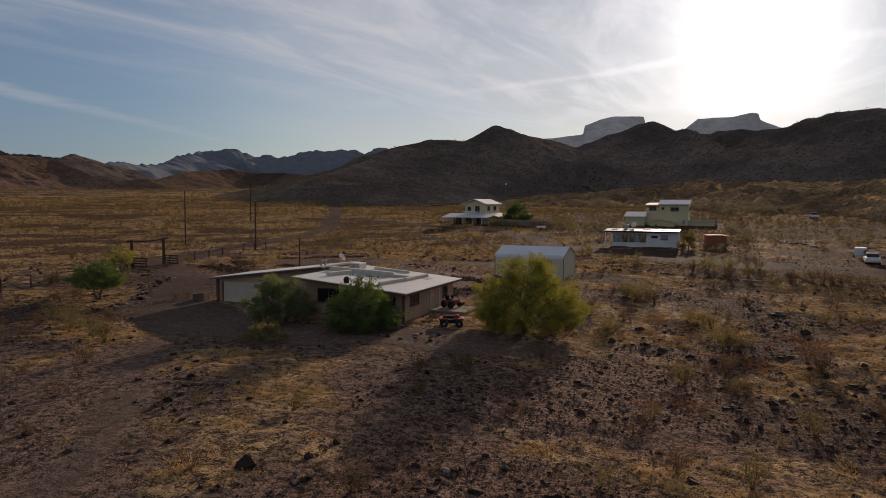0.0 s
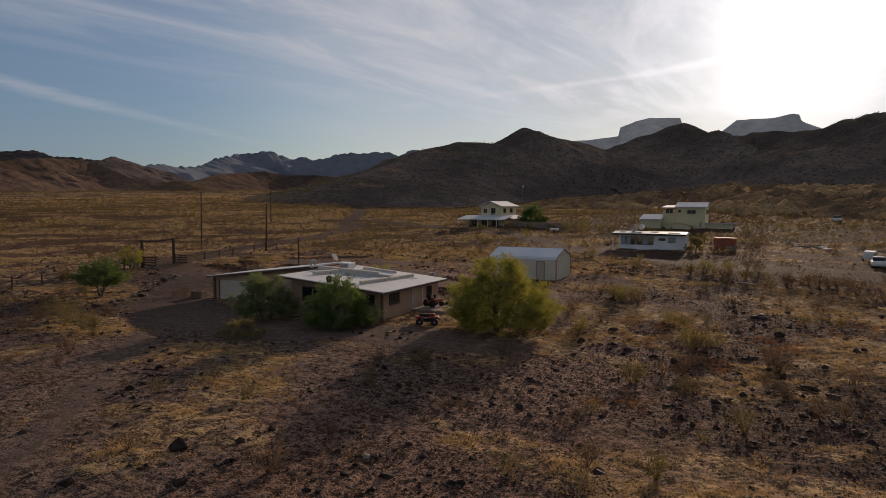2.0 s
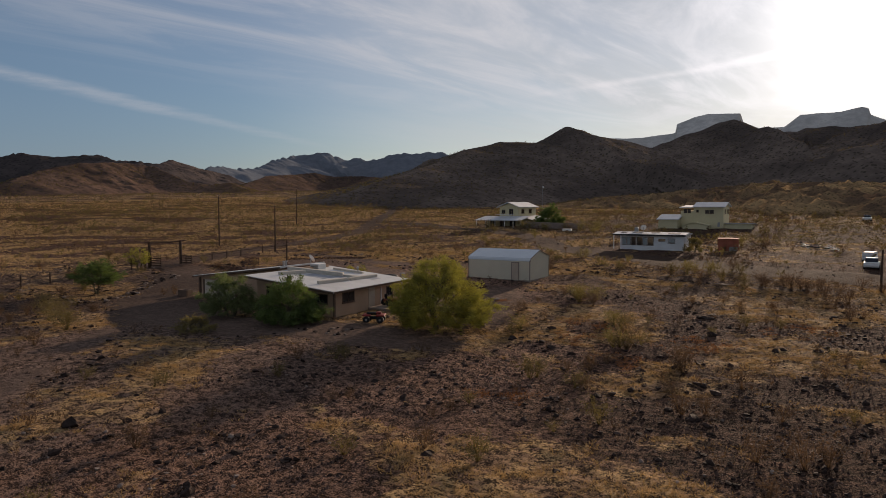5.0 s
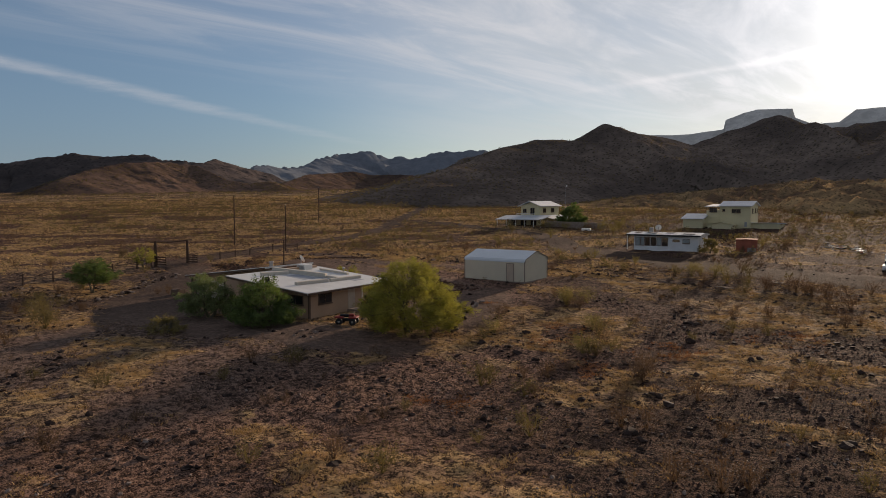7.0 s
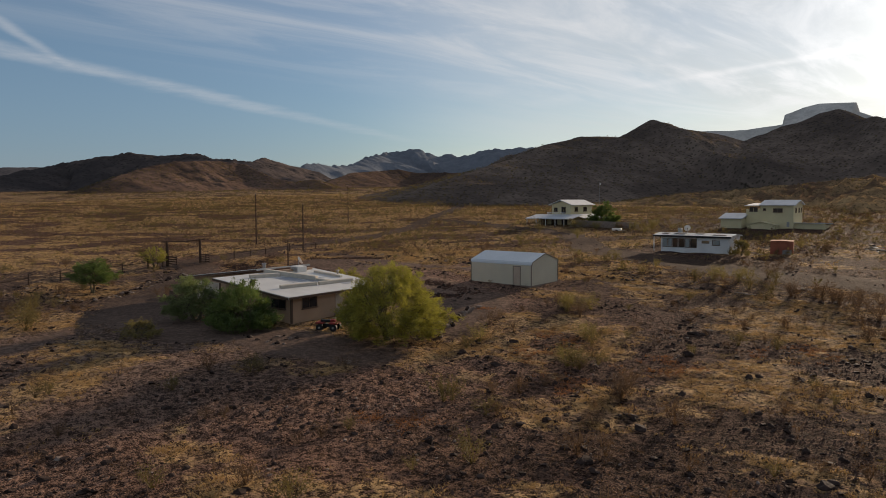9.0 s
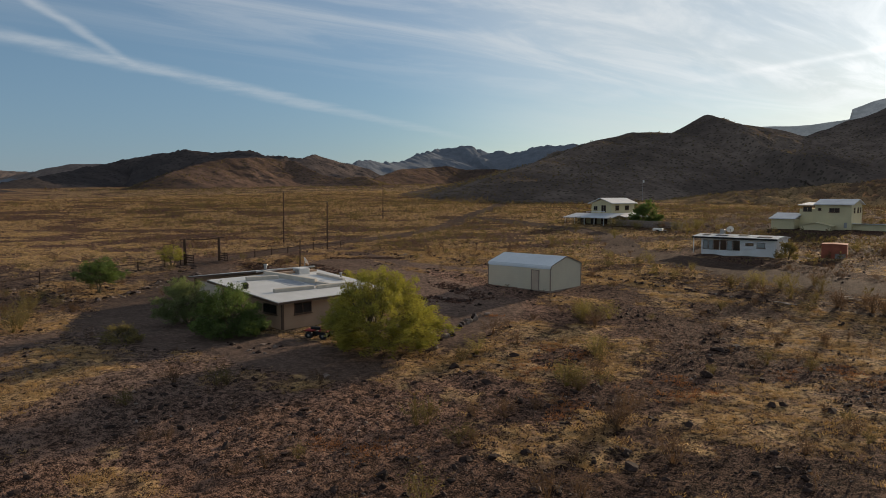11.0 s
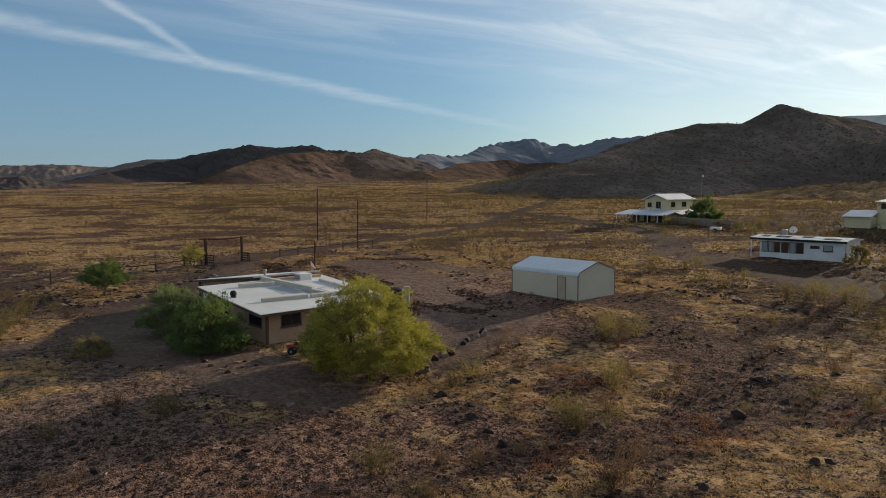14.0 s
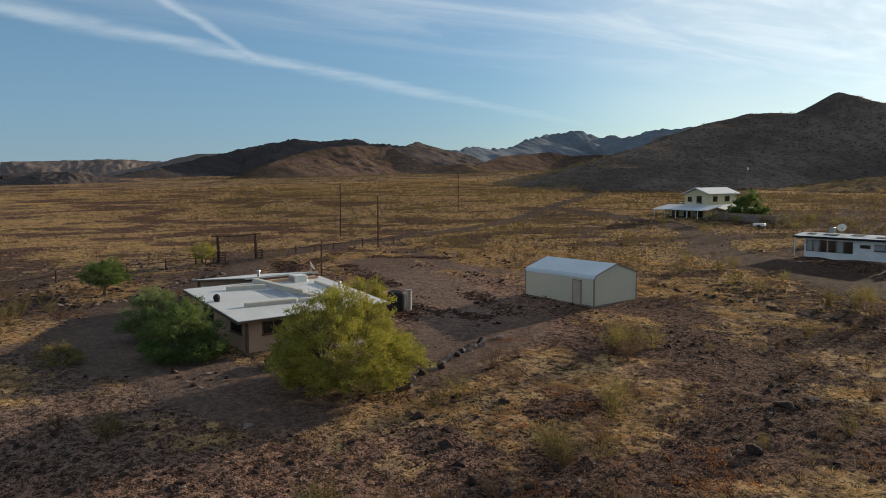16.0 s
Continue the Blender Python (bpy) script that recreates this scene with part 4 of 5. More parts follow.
# ---- the rusty container shed ----
def rusty_shed():
    g = gz(14, 47)
    s = thing("rusty_shed", 14.0, 47.8, g - 0.1, 10, "small rust-orange metal shed beside the mobile home", "shed")
    part("wall", prism([(-1.5, 0), (1.5, 0), (1.5, 1.95), (0, 2.0), (-1.5, 1.95)], -1.6, 1.6), M_RUST, s)
    part("roof", prism([(-1.54, 1.955), (0, 2.005), (1.54, 1.955), (1.54, 2.0), (0, 2.06), (-1.54, 2.0)], -1.7, 1.7), M_RUST, s)
    part("opening", boxes((0.1, -1.64, 0.05, 1.35, -1.605, 0.75), bevel=0.01), M_SCRAP, s, "grey low hatch")


rusty_shed()


# ---- the two-storey cream houses ----
def porch_house():
    g = 2.75
    h = thing("two_storey_house", 0, 0, 0, 0, "cream two-storey house with a wrap-round metal porch roof", "house")
    part("wall", boxes((-41.8, 80.2, 5.0, -36.9, 91.0, 7.7), bevel=0.02), M_CREAM, h)
    part("gable", prism([(-41.8, 7.7), (-36.9, 7.7), (-39.35, 8.62)], 80.2, 91.0), M_CREAM, h)
    part("roof", prism([(-42.4, 7.62), (-39.35, 8.78), (-36.3, 7.62), (-36.3, 7.74), (-39.35, 8.92), (-42.4, 7.74)], 79.5, 91.6), M_METAL_ROOF, h)
    part("wall", boxes((-44.4, 78.6, g - 1.0, -35.9, 92.0, 5.0), bevel=0.02), M_CREAM, h)
    part("porch_roof", prism([(74.6, 4.62), (80.2, 5.45), (80.2, 5.57), (74.6, 4.74)], -45.6, -33.9, "x"), M_METAL_ROOF, h)
    part("porch_roof", prism([(-36.9, 5.45), (-33.4, 4.66), (-33.4, 4.78), (-36.9, 5.57)], 80.21, 92.0), M_METAL_ROOF, h)
    for x in (-45.3, -42.9, -40.5, -38.1, -35.9, -34.1):
        part("porch_post", boxes((x - 0.07, 74.9, g - 1.0, x + 0.07, 75.04, 4.64), bevel=0.01), M_WHITE, h)
    for y in (78.0, 81.5, 85.0, 88.5):
        part("porch_post", boxes((-33.9, y, g - 1.0, -33.76, y + 0.14, 4.68), bevel=0.01), M_WHITE, h)
    window(h, -36.88, 6.2, 82.0, 83.6, 7.2)
    window(h, -36.88, 6.2, 86.4, 88.2, 7.2)
    window(h, 80.19, 5.75, -39.3, -38.2, 7.3, "y", 2, False)
    window(h, 80.19, 6.2, -41.2, -40.3, 7.1, "y")
    for a in (-43.6, -41.0, -38.4):
        window(h, 78.59, g + 0.3, a, a + 1.5, g + 1.7, "y")
    rail = part("balcony_rail", boxes((-41.8, 78.0, 5.95, -37.2, 78.06, 6.02), (-41.8, 78.0, 5.35, -41.74, 78.06, 6.0), (-37.26, 78.0, 5.35, -37.2, 78.06, 6.0), bevel=0), M_WHITE, h)
    for n in range(14):
        x = -41.5 + n * 0.3
        part("baluster", boxes((x, 78.0, 5.3, x + 0.035, 78.04, 5.95), bevel=0), M_WHITE, rail)
    pole = thing("flagpole", -36.2, 93.5, gz(-36.2, 93.5) - 0.2, 0, "thin white flagpole behind the cream house", "pole")
    part("mast", tube([(0, 0, 0), (0, 0, 9.6)], [0.035, 0.02], 6), M_GREY, pole)
    part("flag", boxes((0.03, -0.01, 8.9, 0.4, 0.01, 9.4), bevel=0), M_WHITE, pole)
    yard = thing("garden_wall", 0, 0, 0, 0, "pale low garden wall beside the cream house", "wall")
    part("wall", prism([(-34.0, gz(-34, 77) - 0.4), (-19.5, gz(-19.5, 77) - 0.4), (-19.5, gz(-19.5, 77) + 1.2), (-34.0, gz(-34, 77) + 1.4)], 76.8, 77.05), M_ROCK_PALE, yard)


porch_house()


def tall_house():
    g = 1.7
    h = thing("two_storey_house", 0, 0, 0, 0, "tall plain cream two-storey house with lower wings", "house")
    part("wall", boxes((1.2, 89.2, g - 1.0, 7.35, 98.0, 7.75), bevel=0.02), M_CREAM, h)
    part("gable", prism([(89.2, 7.75), (98.0, 7.75), (93.6, 8.6)], 1.2, 7.35, "x"), M_CREAM, h)
    part("roof", prism([(88.7, 7.66), (93.6, 8.66), (98.5, 7.66), (98.5, 7.8), (93.6, 8.8), (88.7, 7.8)], 1.0, 7.8, "x"), M_METAL_ROOF, h)
    part("wall", boxes((-1.6, 89.6, g - 1.0, 1.19, 97.0, 6.9), bevel=0.02), M_CREAM, h)
    part("roof", prism([(89.0, 7.55), (97.4, 8.0), (97.4, 8.12), (89.0, 7.68)], -1.9, 0.99, "x"), M_METAL_ROOF, h)
    window(h, 89.58, 6.35, -1.0, 0.6, 7.35, "y", 2, False)
    part("wall", boxes((-5.7, 86.2, g - 1.0, -1.61, 96.0, 5.0), bevel=0.02), M_CREAM, h)
    part("roof", prism([(85.8, 4.95), (91.0, 5.95), (96.4, 4.95), (96.4, 5.07), (91.0, 6.08), (85.8, 5.07)], -6.1, -1.3, "x"), M_METAL_ROOF, h)
    part("wall", prism([(-0.6, g - 1.0), (4.6, g - 1.0), (4.6, 3.75), (2.0, 4.35), (-0.6, 3.75)], 86.6, 89.19), M_CREAM, h)
    part("roof", prism([(-0.9, 3.70), (2.0, 4.38), (4.9, 3.70), (4.9, 3.8), (2.0, 4.48), (-0.9, 3.8)], 86.3, 89.18), M_CREAM, h)
    part("wall", boxes((7.36, 90.4, g - 1.0, 12.9, 97.0, 3.86), (7.36, 90.4, 3.861, 12.9, 90.6, 4.13), bevel=0.0), M_CREAM, h)
    part("roof", prism([(90.0, 4.16), (97.4, 3.86), (97.4, 3.98), (90.0, 4.28)], 7.36, 13.2, "x"), M_METAL_ROOF, h)
    window(h, 89.19, 6.3, 3.6, 5.4, 7.1, "y")
    window(h, 89.19, 6.6, 1.7, 2.3, 7.1, "y", 1)
    window(h, 7.36, 6.2, 91.0, 92.0, 7.2)
    window(h, 7.36, 6.2, 94.0, 95.0, 7.2)
    window(h, 7.36, 6.2, 96.2, 97.0, 7.2)
    part("vent", boxes((6.2, 89.14, 3.4, 6.7, 89.19, 4.4), bevel=0), M_GREY, h)


tall_house()


# ---- trees ----
def tree(name, x, y, height, radius, leaf_material, label, seed, leaves=9000, leaf=0.13, lean=0.0, low=0.15, droop=0.25, sprays=120, bark=M_BARK, category="tree", tight=0.12):
    """Forking stems from one foot, then sprays of twigs with tufts of small leaves and gaps between."""
    rnd = random.Random(seed)
    t = thing(name, x, y, gz(x, y) - 0.1, rnd.uniform(0, 360), label, category)
    wood = bmesh.new()
    ends = []
    def grow(p, way, length, r, depth):
        pts, rad = [p], [r]
        for n in range(3):
            way = (way + Vector((rnd.gauss(0, 0.16), rnd.gauss(0, 0.16), rnd.gauss(0.03, 0.08)))).normalized()
            pts.append(pts[-1] + way * length / 3)
            rad.append(r * (1 - 0.18 * (n + 1)))
        tube(pts, rad, 6 if depth < 2 else 4, wood)
        if depth >= 3:
            ends.append(pts[-1])
            return
        for n in range(3 if depth else rnd.choice((4, 5))):
            a = rnd.uniform(0, 6.28)
            out = Vector((math.cos(a), math.sin(a), rnd.uniform(0.15, 0.8) - 0.12 * depth)).normalized()
            grow(pts[-1] if n else pts[-2], (way * 0.55 + out * 0.9).normalized(), length * rnd.uniform(0.6, 0.85), rad[-1] * 0.72, depth + 1)
    foot = height * 0.16
    for n in range(3):
        a = rnd.uniform(0, 6.28)
        grow(Vector((0.12 * math.cos(a), 0.12 * math.sin(a), 0)), Vector((0.45 * math.cos(a), 0.45 * math.sin(a), 1)).normalized(), foot * 1.5, 0.05 + height * 0.016, 0)
    top = max(e.z for e in ends)
    wide = max(math.hypot(e.x, e.y) for e in ends)
    kx, kz = radius * 0.82 / wide, height * 0.86 / top
    for v in wood.verts:
        v.co = Vector((v.co.x * kx, v.co.y * kx, v.co.z * kz))
    part("trunk", wood, bark, t)
    # sprays of twigs from the limbs to an uneven shell, each with its tufts of small leaves
    rs = np.random.RandomState(seed)
    a = rs.uniform(0, 2 * math.pi, sprays)
    up = rs.uniform(-0.75, 1.0, sprays)
    flat = np.sqrt(1 - np.minimum(np.abs(up), 0.999) ** 2)
    lobe = 0.62 + 0.62 * rough_noise(np.cos(a) * flat * 1.7 + seed, np.sin(a) * flat * 1.7 + up * 1.3, 1.0, 2, seed)
    lobe = lobe * rs.uniform(0.72, 1.12, sprays)
    flat = flat * (1 - 0.12 * np.maximum(up, 0))
    mid = height * (low + (1 - low) * 0.36)
    tall = np.where(up > 0, height - mid, mid - height * low)
    tip = np.stack([np.cos(a) * flat * radius * lobe, np.sin(a) * flat * radius * lobe, mid + up * tall * np.where(up > 0, lobe, 1.0)], -1)
    root = tip * rs.uniform(0.35, 0.7, (sprays, 1)) + np.array([0, 0, mid * 0.25])
    tip[:, 2] -= droop * radius * 0.25 * flat
    tip[:, 2] = np.maximum(tip[:, 2], height * low * 0.6 + 0.1)
    side = rs.normal(0, 1, (sprays, 3)) * radius * 0.05
    # bare twigs: three-sided slivers along each spray
    w = rs.normal(0, 1, (sprays, 3))
    w *= 0.018 / np.linalg.norm(w, axis=1)[:, None]
    tv = np.stack([root - w, root + w, (root + tip) / 2 + side + w, (root + tip) / 2 + side - w, tip], 1).reshape(-1, 3)
    k5 = np.arange(sprays)[:, None] * 5
    tf = np.concatenate([k5 + np.array([[0, 1, 2]]), k5 + np.array([[0, 2, 3]]), k5 + np.array([[3, 2, 4]])])
    twigs = array_mesh("twig_spray", tv, tf, bark)
    twigs.parent = t
    # tufts strung along the sprays, thicker towards the tips
    tufts = sprays * 5
    ws = rs.randint(0, sprays, tufts)
    u = rs.uniform(0.25, 1.0, tufts)[:, None] ** 0.7
    centre = root[ws] * (1 - u) + tip[ws] * u + side[ws] * (1 - np.abs(2 * u - 1)) + rs.normal(0, 1, (tufts, 3)) * radius * tight * 0.55
    weight = rs.uniform(0.25, 1.0, tufts) ** 1.5
    pick = rs.choice(tufts, leaves, p=weight / weight.sum())
    ball = rs.normal(0, 1, (leaves, 3)) * np.array([1, 1, 0.7])
    p = centre[pick] + ball * radius * tight * 0.42 * (0.5 + weight[pick][:, None])
    ok = p[:, 2] > 0.12
    p, ws = p[ok], ws[pick][ok]
    n = len(p)
    way = tip[ws] - root[ws]
    way /= np.linalg.norm(way, axis=1)[:, None] + 1e-9
    a = rs.normal(0, 1, (n, 3)) * 0.6 + way
    a /= np.linalg.norm(a, axis=1)[:, None]
    b = np.cross(a, rs.normal(0, 1, (n, 3)))
    b /= np.linalg.norm(b, axis=1)[:, None] + 1e-9
    size = leaf * rs.uniform(0.5, 1.3, (n, 1))
    v = np.stack([p - a * size, p + b * size * 0.36, p + a * size, p - b * size * 0.36], 1).reshape(-1, 3)
    crown = array_mesh("crown", v, np.arange(4 * n).reshape(-1, 4), leaf_material)
    crown.parent = t
    return t


tree("palo_verde_tree", 3.1, -25.5, 6.1, 4.5, M_PALO, "wide yellow-green palo verde tree with many fine stems", 9, leaves=80000, leaf=0.072, low=0.0, droop=0.15, sprays=420, tight=0.068)
tree("mesquite_tree", -7.4, -30.3, 3.8, 2.75, M_MESQUITE, "dense dark green mesquite tree before the house", 8, leaves=30000, leaf=0.08, low=0.03, droop=0.35, sprays=240, tight=0.10)
tree("desert_tree", -14.7, -29.7, 3.8, 2.6, M_DUSTY, "dusty grey-green tree between garage and wing", 12, leaves=26000, leaf=0.072, low=0.06, droop=0.2, sprays=230, tight=0.09)
tree("mesquite_tree", -34.9, -28.5, 3.7, 2.3, M_MESQUITE, "round green tree on a short trunk by the drive", 15, leaves=14000, leaf=0.085, low=0.34, droop=0.22, sprays=150, tight=0.10)
tree("garden_tree", -29.5, 81.5, 6.0, 3.2, M_MESQUITE, "dark round tree beside the cream house", 19, leaves=16000, leaf=0.18, low=0.03, sprays=120)
tree("palo_verde_tree", -47.5, -14.5, 3.0, 1.7, M_PALO, "small yellow-green tree beside the gate", 22, leaves=2600, leaf=0.09, low=0.25, sprays=70)
tree("palo_verde_tree", -14.5, -12.5, 2.6, 2.3, M_PALO, "low yellow-green tree behind the house", 24, leaves=6000, leaf=0.09, low=0.05, sprays=90)
tree("creosote_shrub", -11.2, -36.5, 1.5, 1.5, M_OLIVE, "sparse olive-yellow desert shrub on open dirt", 31, leaves=4200, leaf=0.065, low=0.05, sprays=100, category="shrub")
tree("creosote_shrub", 10.2, 40.4, 2.8, 1.7, M_OLIVE, "olive shrub at the mobile home corner", 34, leaves=3000, leaf=0.12, low=0.05, sprays=50, category="shrub")


# ---- shrubs ----
SHRUBS = [bush_pattern(40 + n, 30 + n, 400, 0.85, 0.07) for n in range(5)]


def shrub_mesh(n, material):
    ob = array_mesh("shrub", SHRUBS[n][0], SHRUBS[n][1], material)
    me = ob.data
    bpy.data.objects.remove(ob)
    return me


shrub_meshes = {(n, m.name): shrub_mesh(n, m) for n in range(5) for m in (M_CREOSOTE, M_DRYBUSH, M_OLIVE)}


def shrub(x, y, size, green, n, turn, golden=False):
    ob = new("shrub", shrub_meshes[n, (M_OLIVE if golden else M_CREOSOTE if green else M_DRYBUSH).name])
    ob.matrix_world = Matrix.LocRotScale((x, y, gz(x, y) - 0.03), Euler((0, 0, turn)), (size, size, size * 0.85))
    return tagged(ob, "bushy yellow-olive desert shrub beside the lane" if golden else "sparse olive-green creosote shrub" if green else "bare brown dry twiggy shrub", "shrub", "desert shrubs")


PLACED = [(9.3, -7.6), (7.4, -6.2), (10.3, -9.5), (15.2, -17.4), (16.5, -22.7), (6.0, -16.8), (8.4, -23.2), (12.3, 14.2), (13.2, 19), (14.6, 16.4), (16.5, 19.1), (18.2, 20.7), (16.3, 16.2), (19.6, 17.8), (22.5, 11), (20.9, 8), (7.5, -5.5), (-7.6, 25.7), (-2.2, 25.9), (5.7, 15.4), (5, 21.9), (-33, 74.5), (-28, 73.8), (-22, 73.5), (-17, 77.5), (-13.5, 80), (-47, 74), (-44, 72), (15, 56), (19, 54), (23, 52.5), (30, 53), (34, 56), (11, 60), (14, 15), (16, 12), (22.9, 10.7), (24.6, 11.4), (26.3, 10.2), (28.2, 11.6), (29.9, 10.4), (31.8, 11.5), (20.6, 11.6), (18.3, 12.5), (33.5, 9.6), (30.7, -5.1), (21.7, -27.3), (25.3, -29.3), (14.3, -32.7), (17.1, -23.2), (6.3, -32.9), (2.7, -37.3), (-21.8, -39.6), (-17, -44.9), (3.1, -36.9), (2.4, -42.1), (16.5, -20), (14, -33.1), (21.5, -27), (14.9, -46.6), (17.4, -46.5), (12.5, -49), (5.1, -53.3), (20.1, -39)]
rnd = random.Random(77)
for n, (x, y, w) in enumerate(((8.6, -8.5, 2.6), (9.6, -6.0, 2.2), (14.2, -16.4, 1.9), (16.1, -22.8, 2.2), (8.1, -7.4, 2.0), (13.6, -14.6, 1.6), (8.3, -21.4, 1.9))):
    shrub(x, y, w, True, n % 5, rnd.uniform(0, 6.28), True)
for n, (x, y) in enumerate(PLACED):
    shrub(x, y, rnd.uniform(1.6, 2.4) if y > 9 else rnd.uniform(1.3, 2.1), n % 3 != 2 and x < 21, n % 5, rnd.uniform(0, 6.28), 9 < y and x < 19 and n % 4 != 3)
for n, (x, y, w) in enumerate(((27.2, -41.1, 1.9), (29.0, -41.2, 2.1), (29.8, -40.6, 1.6), (23.3, -35.7, 1.8), (24.3, -35.0, 1.5), (16.4, -29.1, 1.8), (21.0, -25.0, 2.0), (27.0, 8.3, 2.4), (28.6, 6.6, 2.4), (25.4, 9.4, 2.6), (29.6, 0.9, 2.2), (30.6, 3.0, 2.4))):
    shrub(x, y, w, False, n % 5, rnd.uniform(0, 6.28))
for n, (x, y, w) in enumerate(((-29.6, -23.4, 1.5), (-30.3, -24.2, 1.1), (-20.7, -40.4, 2.6), (-23.5, -39.0, 2.4), (-27.7, -37.2, 2.6), (-26, -38.6, 2.2), (-31, -36, 2.2))):
    shrub(x, y, w, n > 1, n % 5, rnd.uniform(0, 6.28))
for n, (x, y, w) in enumerate(((-31.5, 74.0, 3.0), (-27.0, 73.0, 2.6), (-23.5, 75.5, 2.4), (-19.5, 74.0, 3.2), (-17.0, 78.0, 3.2), (-41.5, 72.5, 3.0), (-14.0, 66.0, 2.6), (-21.0, 52.0, 2.6), (-33.5, 60.0, 2.6))):
    shrub(x, y, w, True, n % 5, rnd.uniform(0, 6.28), n % 3 != 2)
count = 0
while count < 230:
    x, y = rnd.uniform(-40, 60), rnd.uniform(-62, 30)
    if bare(x, y) > 0.2 or -30 < x < 2 and -31 < y < 9 or rnd.random() > rough_noise(x, y, 12.0, 2, 50):
        continue
    shrub(x, y, rnd.uniform(0.7, 1.6), rnd.random() < 0.3, rnd.randrange(5), rnd.uniform(0, 6.28))
    count += 1
count = 0
while count < 45:
    x, y = rnd.uniform(-66, -28), rnd.uniform(-46, -2)
    if bare(x, y) > 0.1:
        continue
    shrub(x, y, rnd.uniform(0.8, 2.0), rnd.random() < 0.6, rnd.randrange(5), rnd.uniform(0, 6.28))
    count += 1

# ---- rocks ----
STONES = [stone_pattern(60 + n, 2) for n in range(6)]
ROUGH = [stone_pattern(80 + n, 1) for n in range(6)]


def stone_mesh(n, material, name):
    ob = array_mesh(name, STONES[n][0], STONES[n][1], material)
    me = ob.data
    bpy.data.objects.remove(ob)
    return me


rock_meshes = [stone_mesh(n, M_ROCK, "rock") for n in range(6)]
pale_meshes = [stone_mesh(n, M_ROCK_PALE, "rock") for n in range(6)]


def rock(x, y, size, pale=False, group="scattered boulders", tall=1.0):
    ob = new("rock", (pale_meshes if pale else rock_meshes)[rnd.randrange(6)])
    ob.matrix_world = Matrix.LocRotScale((x, y, gz(x, y) - size * 0.12), Euler((0, 0, rnd.uniform(0, 6.28))), (size, size * rnd.uniform(0.7, 1.1), size * rnd.uniform(0.65, 1.0) * tall))
    return tagged(ob, "pale angular field stone" if pale else "dark brown angular desert rock", "rock", group)


for x, y, s in ((9, -24.7, 0.85), (12.5, -25.6, 0.9), (21.6, -16.4, 0.9), (19.8, -9.8, 1.2), (20.5, -9.4, 0.8), (22.4, -12.3, 0.8), (22.3, -4.7, 0.7), (17.1, -38.3, 0.8), (32.6, -33.7, 0.9), (24, -36.2, 0.9), (28.9, -18.8, 1.0), (23, -34.7, 1.0), (0.9, -53.6, 1.2), (20.4, -7.7, 0.9), (24.2, -30.6, 0.9), (15.6, -27, 0.8), (14.2, -26.4, 0.7)):
    rock(x, y, s)
for n in range(85):
    x, y = rnd.uniform(-14, 46), rnd.uniform(-58, 4)
    if bare(x, y) < 0.1 and not (-30 < x < 2 and -31 < y < 8):
        rock(x, y, rnd.uniform(0.3, 0.85))
        if rnd.random() < 0.5:
            rock(x + rnd.gauss(0, 0.7), y + rnd.gauss(0, 0.7), rnd.uniform(0.25, 0.5))
rock(5.4, -31.8, 0.55, True)
rock(7.2, -50, 0.5, True)


def stone_row(line, step, lo, hi, pale_share, group, jitter=0.25, tall=1.0):
    for (ax, ay), (bx, by) in zip(line, line[1:]):
        n = max(1, int(math.hypot(bx - ax, by - ay) / step))
        for i in range(n):
            u = (i + rnd.random() * 0.6) / n
            rock(ax + (bx - ax) * u + rnd.gauss(0, jitter), ay + (by - ay) * u + rnd.gauss(0, jitter), rnd.uniform(lo, hi), rnd.random() < pale_share, group, tall)


stone_row([(5.6, -22.8), (4.6, -21.2), (3.5, -18.3), (2.2, -15.0), (1.6, -12.2)], 0.42, 0.38, 0.66, 0.65, "stone edging of the yard", 0.16, 1.7)
stone_row([(-41, 7), (-36, 12), (-28, 13), (-18, 10.4), (-9, 11.5)], 0.75, 0.45, 0.95, 0.12, "stone row behind the shed")
stone_row([(-4.3, 12.2), (-1, 11.8), (3.7, 10.7), (7.7, 10.8), (12.3, 10.4), (18, 9.5)], 0.5, 0.35, 0.75, 0.12, "stone row behind the shed")
stone_row([(-39.7, -15.2), (-37.3, -19.9), (-34.6, -23.4), (-32.6, -26.6), (-31.4, -30)], 0.36, 0.3, 0.75, 0.5, "stone edging of the drive", 0.5)
stone_row([(-36.5, -31), (-34.8, -32.2), (-32.8, -32.3), (-31, -31.3), (-30.8, -29.5)], 0.5, 0.4, 0.7, 0.15, "stone edging of the drive")
stone_row([(-7.2, -10.6), (-4, -9.6), (-1.4, -9.8)], 0.6, 0.4, 0.8, 0.3, "stone pile by the tank", 0.5)
stone_row([(-5.2, -31.6), (-2.8, -31.9), (-0.8, -32.2)], 0.35, 0.3, 0.6, 0.5, "stone steps by the house", 0.25)
stone_row([(-3.6, -30.6), (-1.2, -29.8)], 0.5, 0.3, 0.5, 0.4, "stone steps by the house", 0.4)
rock(-33.4, -25.4, 0.5, True)


# ---- poles, gate and fence ----
def utility_pole(x, y, height, r=0.13, arm=True):
    g = gz(x, y)
    p = thing("utility_pole", x, y, g - 0.3, 6, "dark weathered wooden utility pole standing in dry scrub", "pole", "utility poles")
    part("shaft", tube([(0, 0, 0), (0.03, 0, height * 0.5), (0.05, 0.02, height + 0.3)], [r, r * 0.85, r * 0.65], 9), M_WOOD, p)
    if arm:
        part("insulator", tube([(0.05, 0.02, height + 0.28), (0.05, 0.02, height + 0.4)], [0.06, 0.05], 7), M_GREY, p)


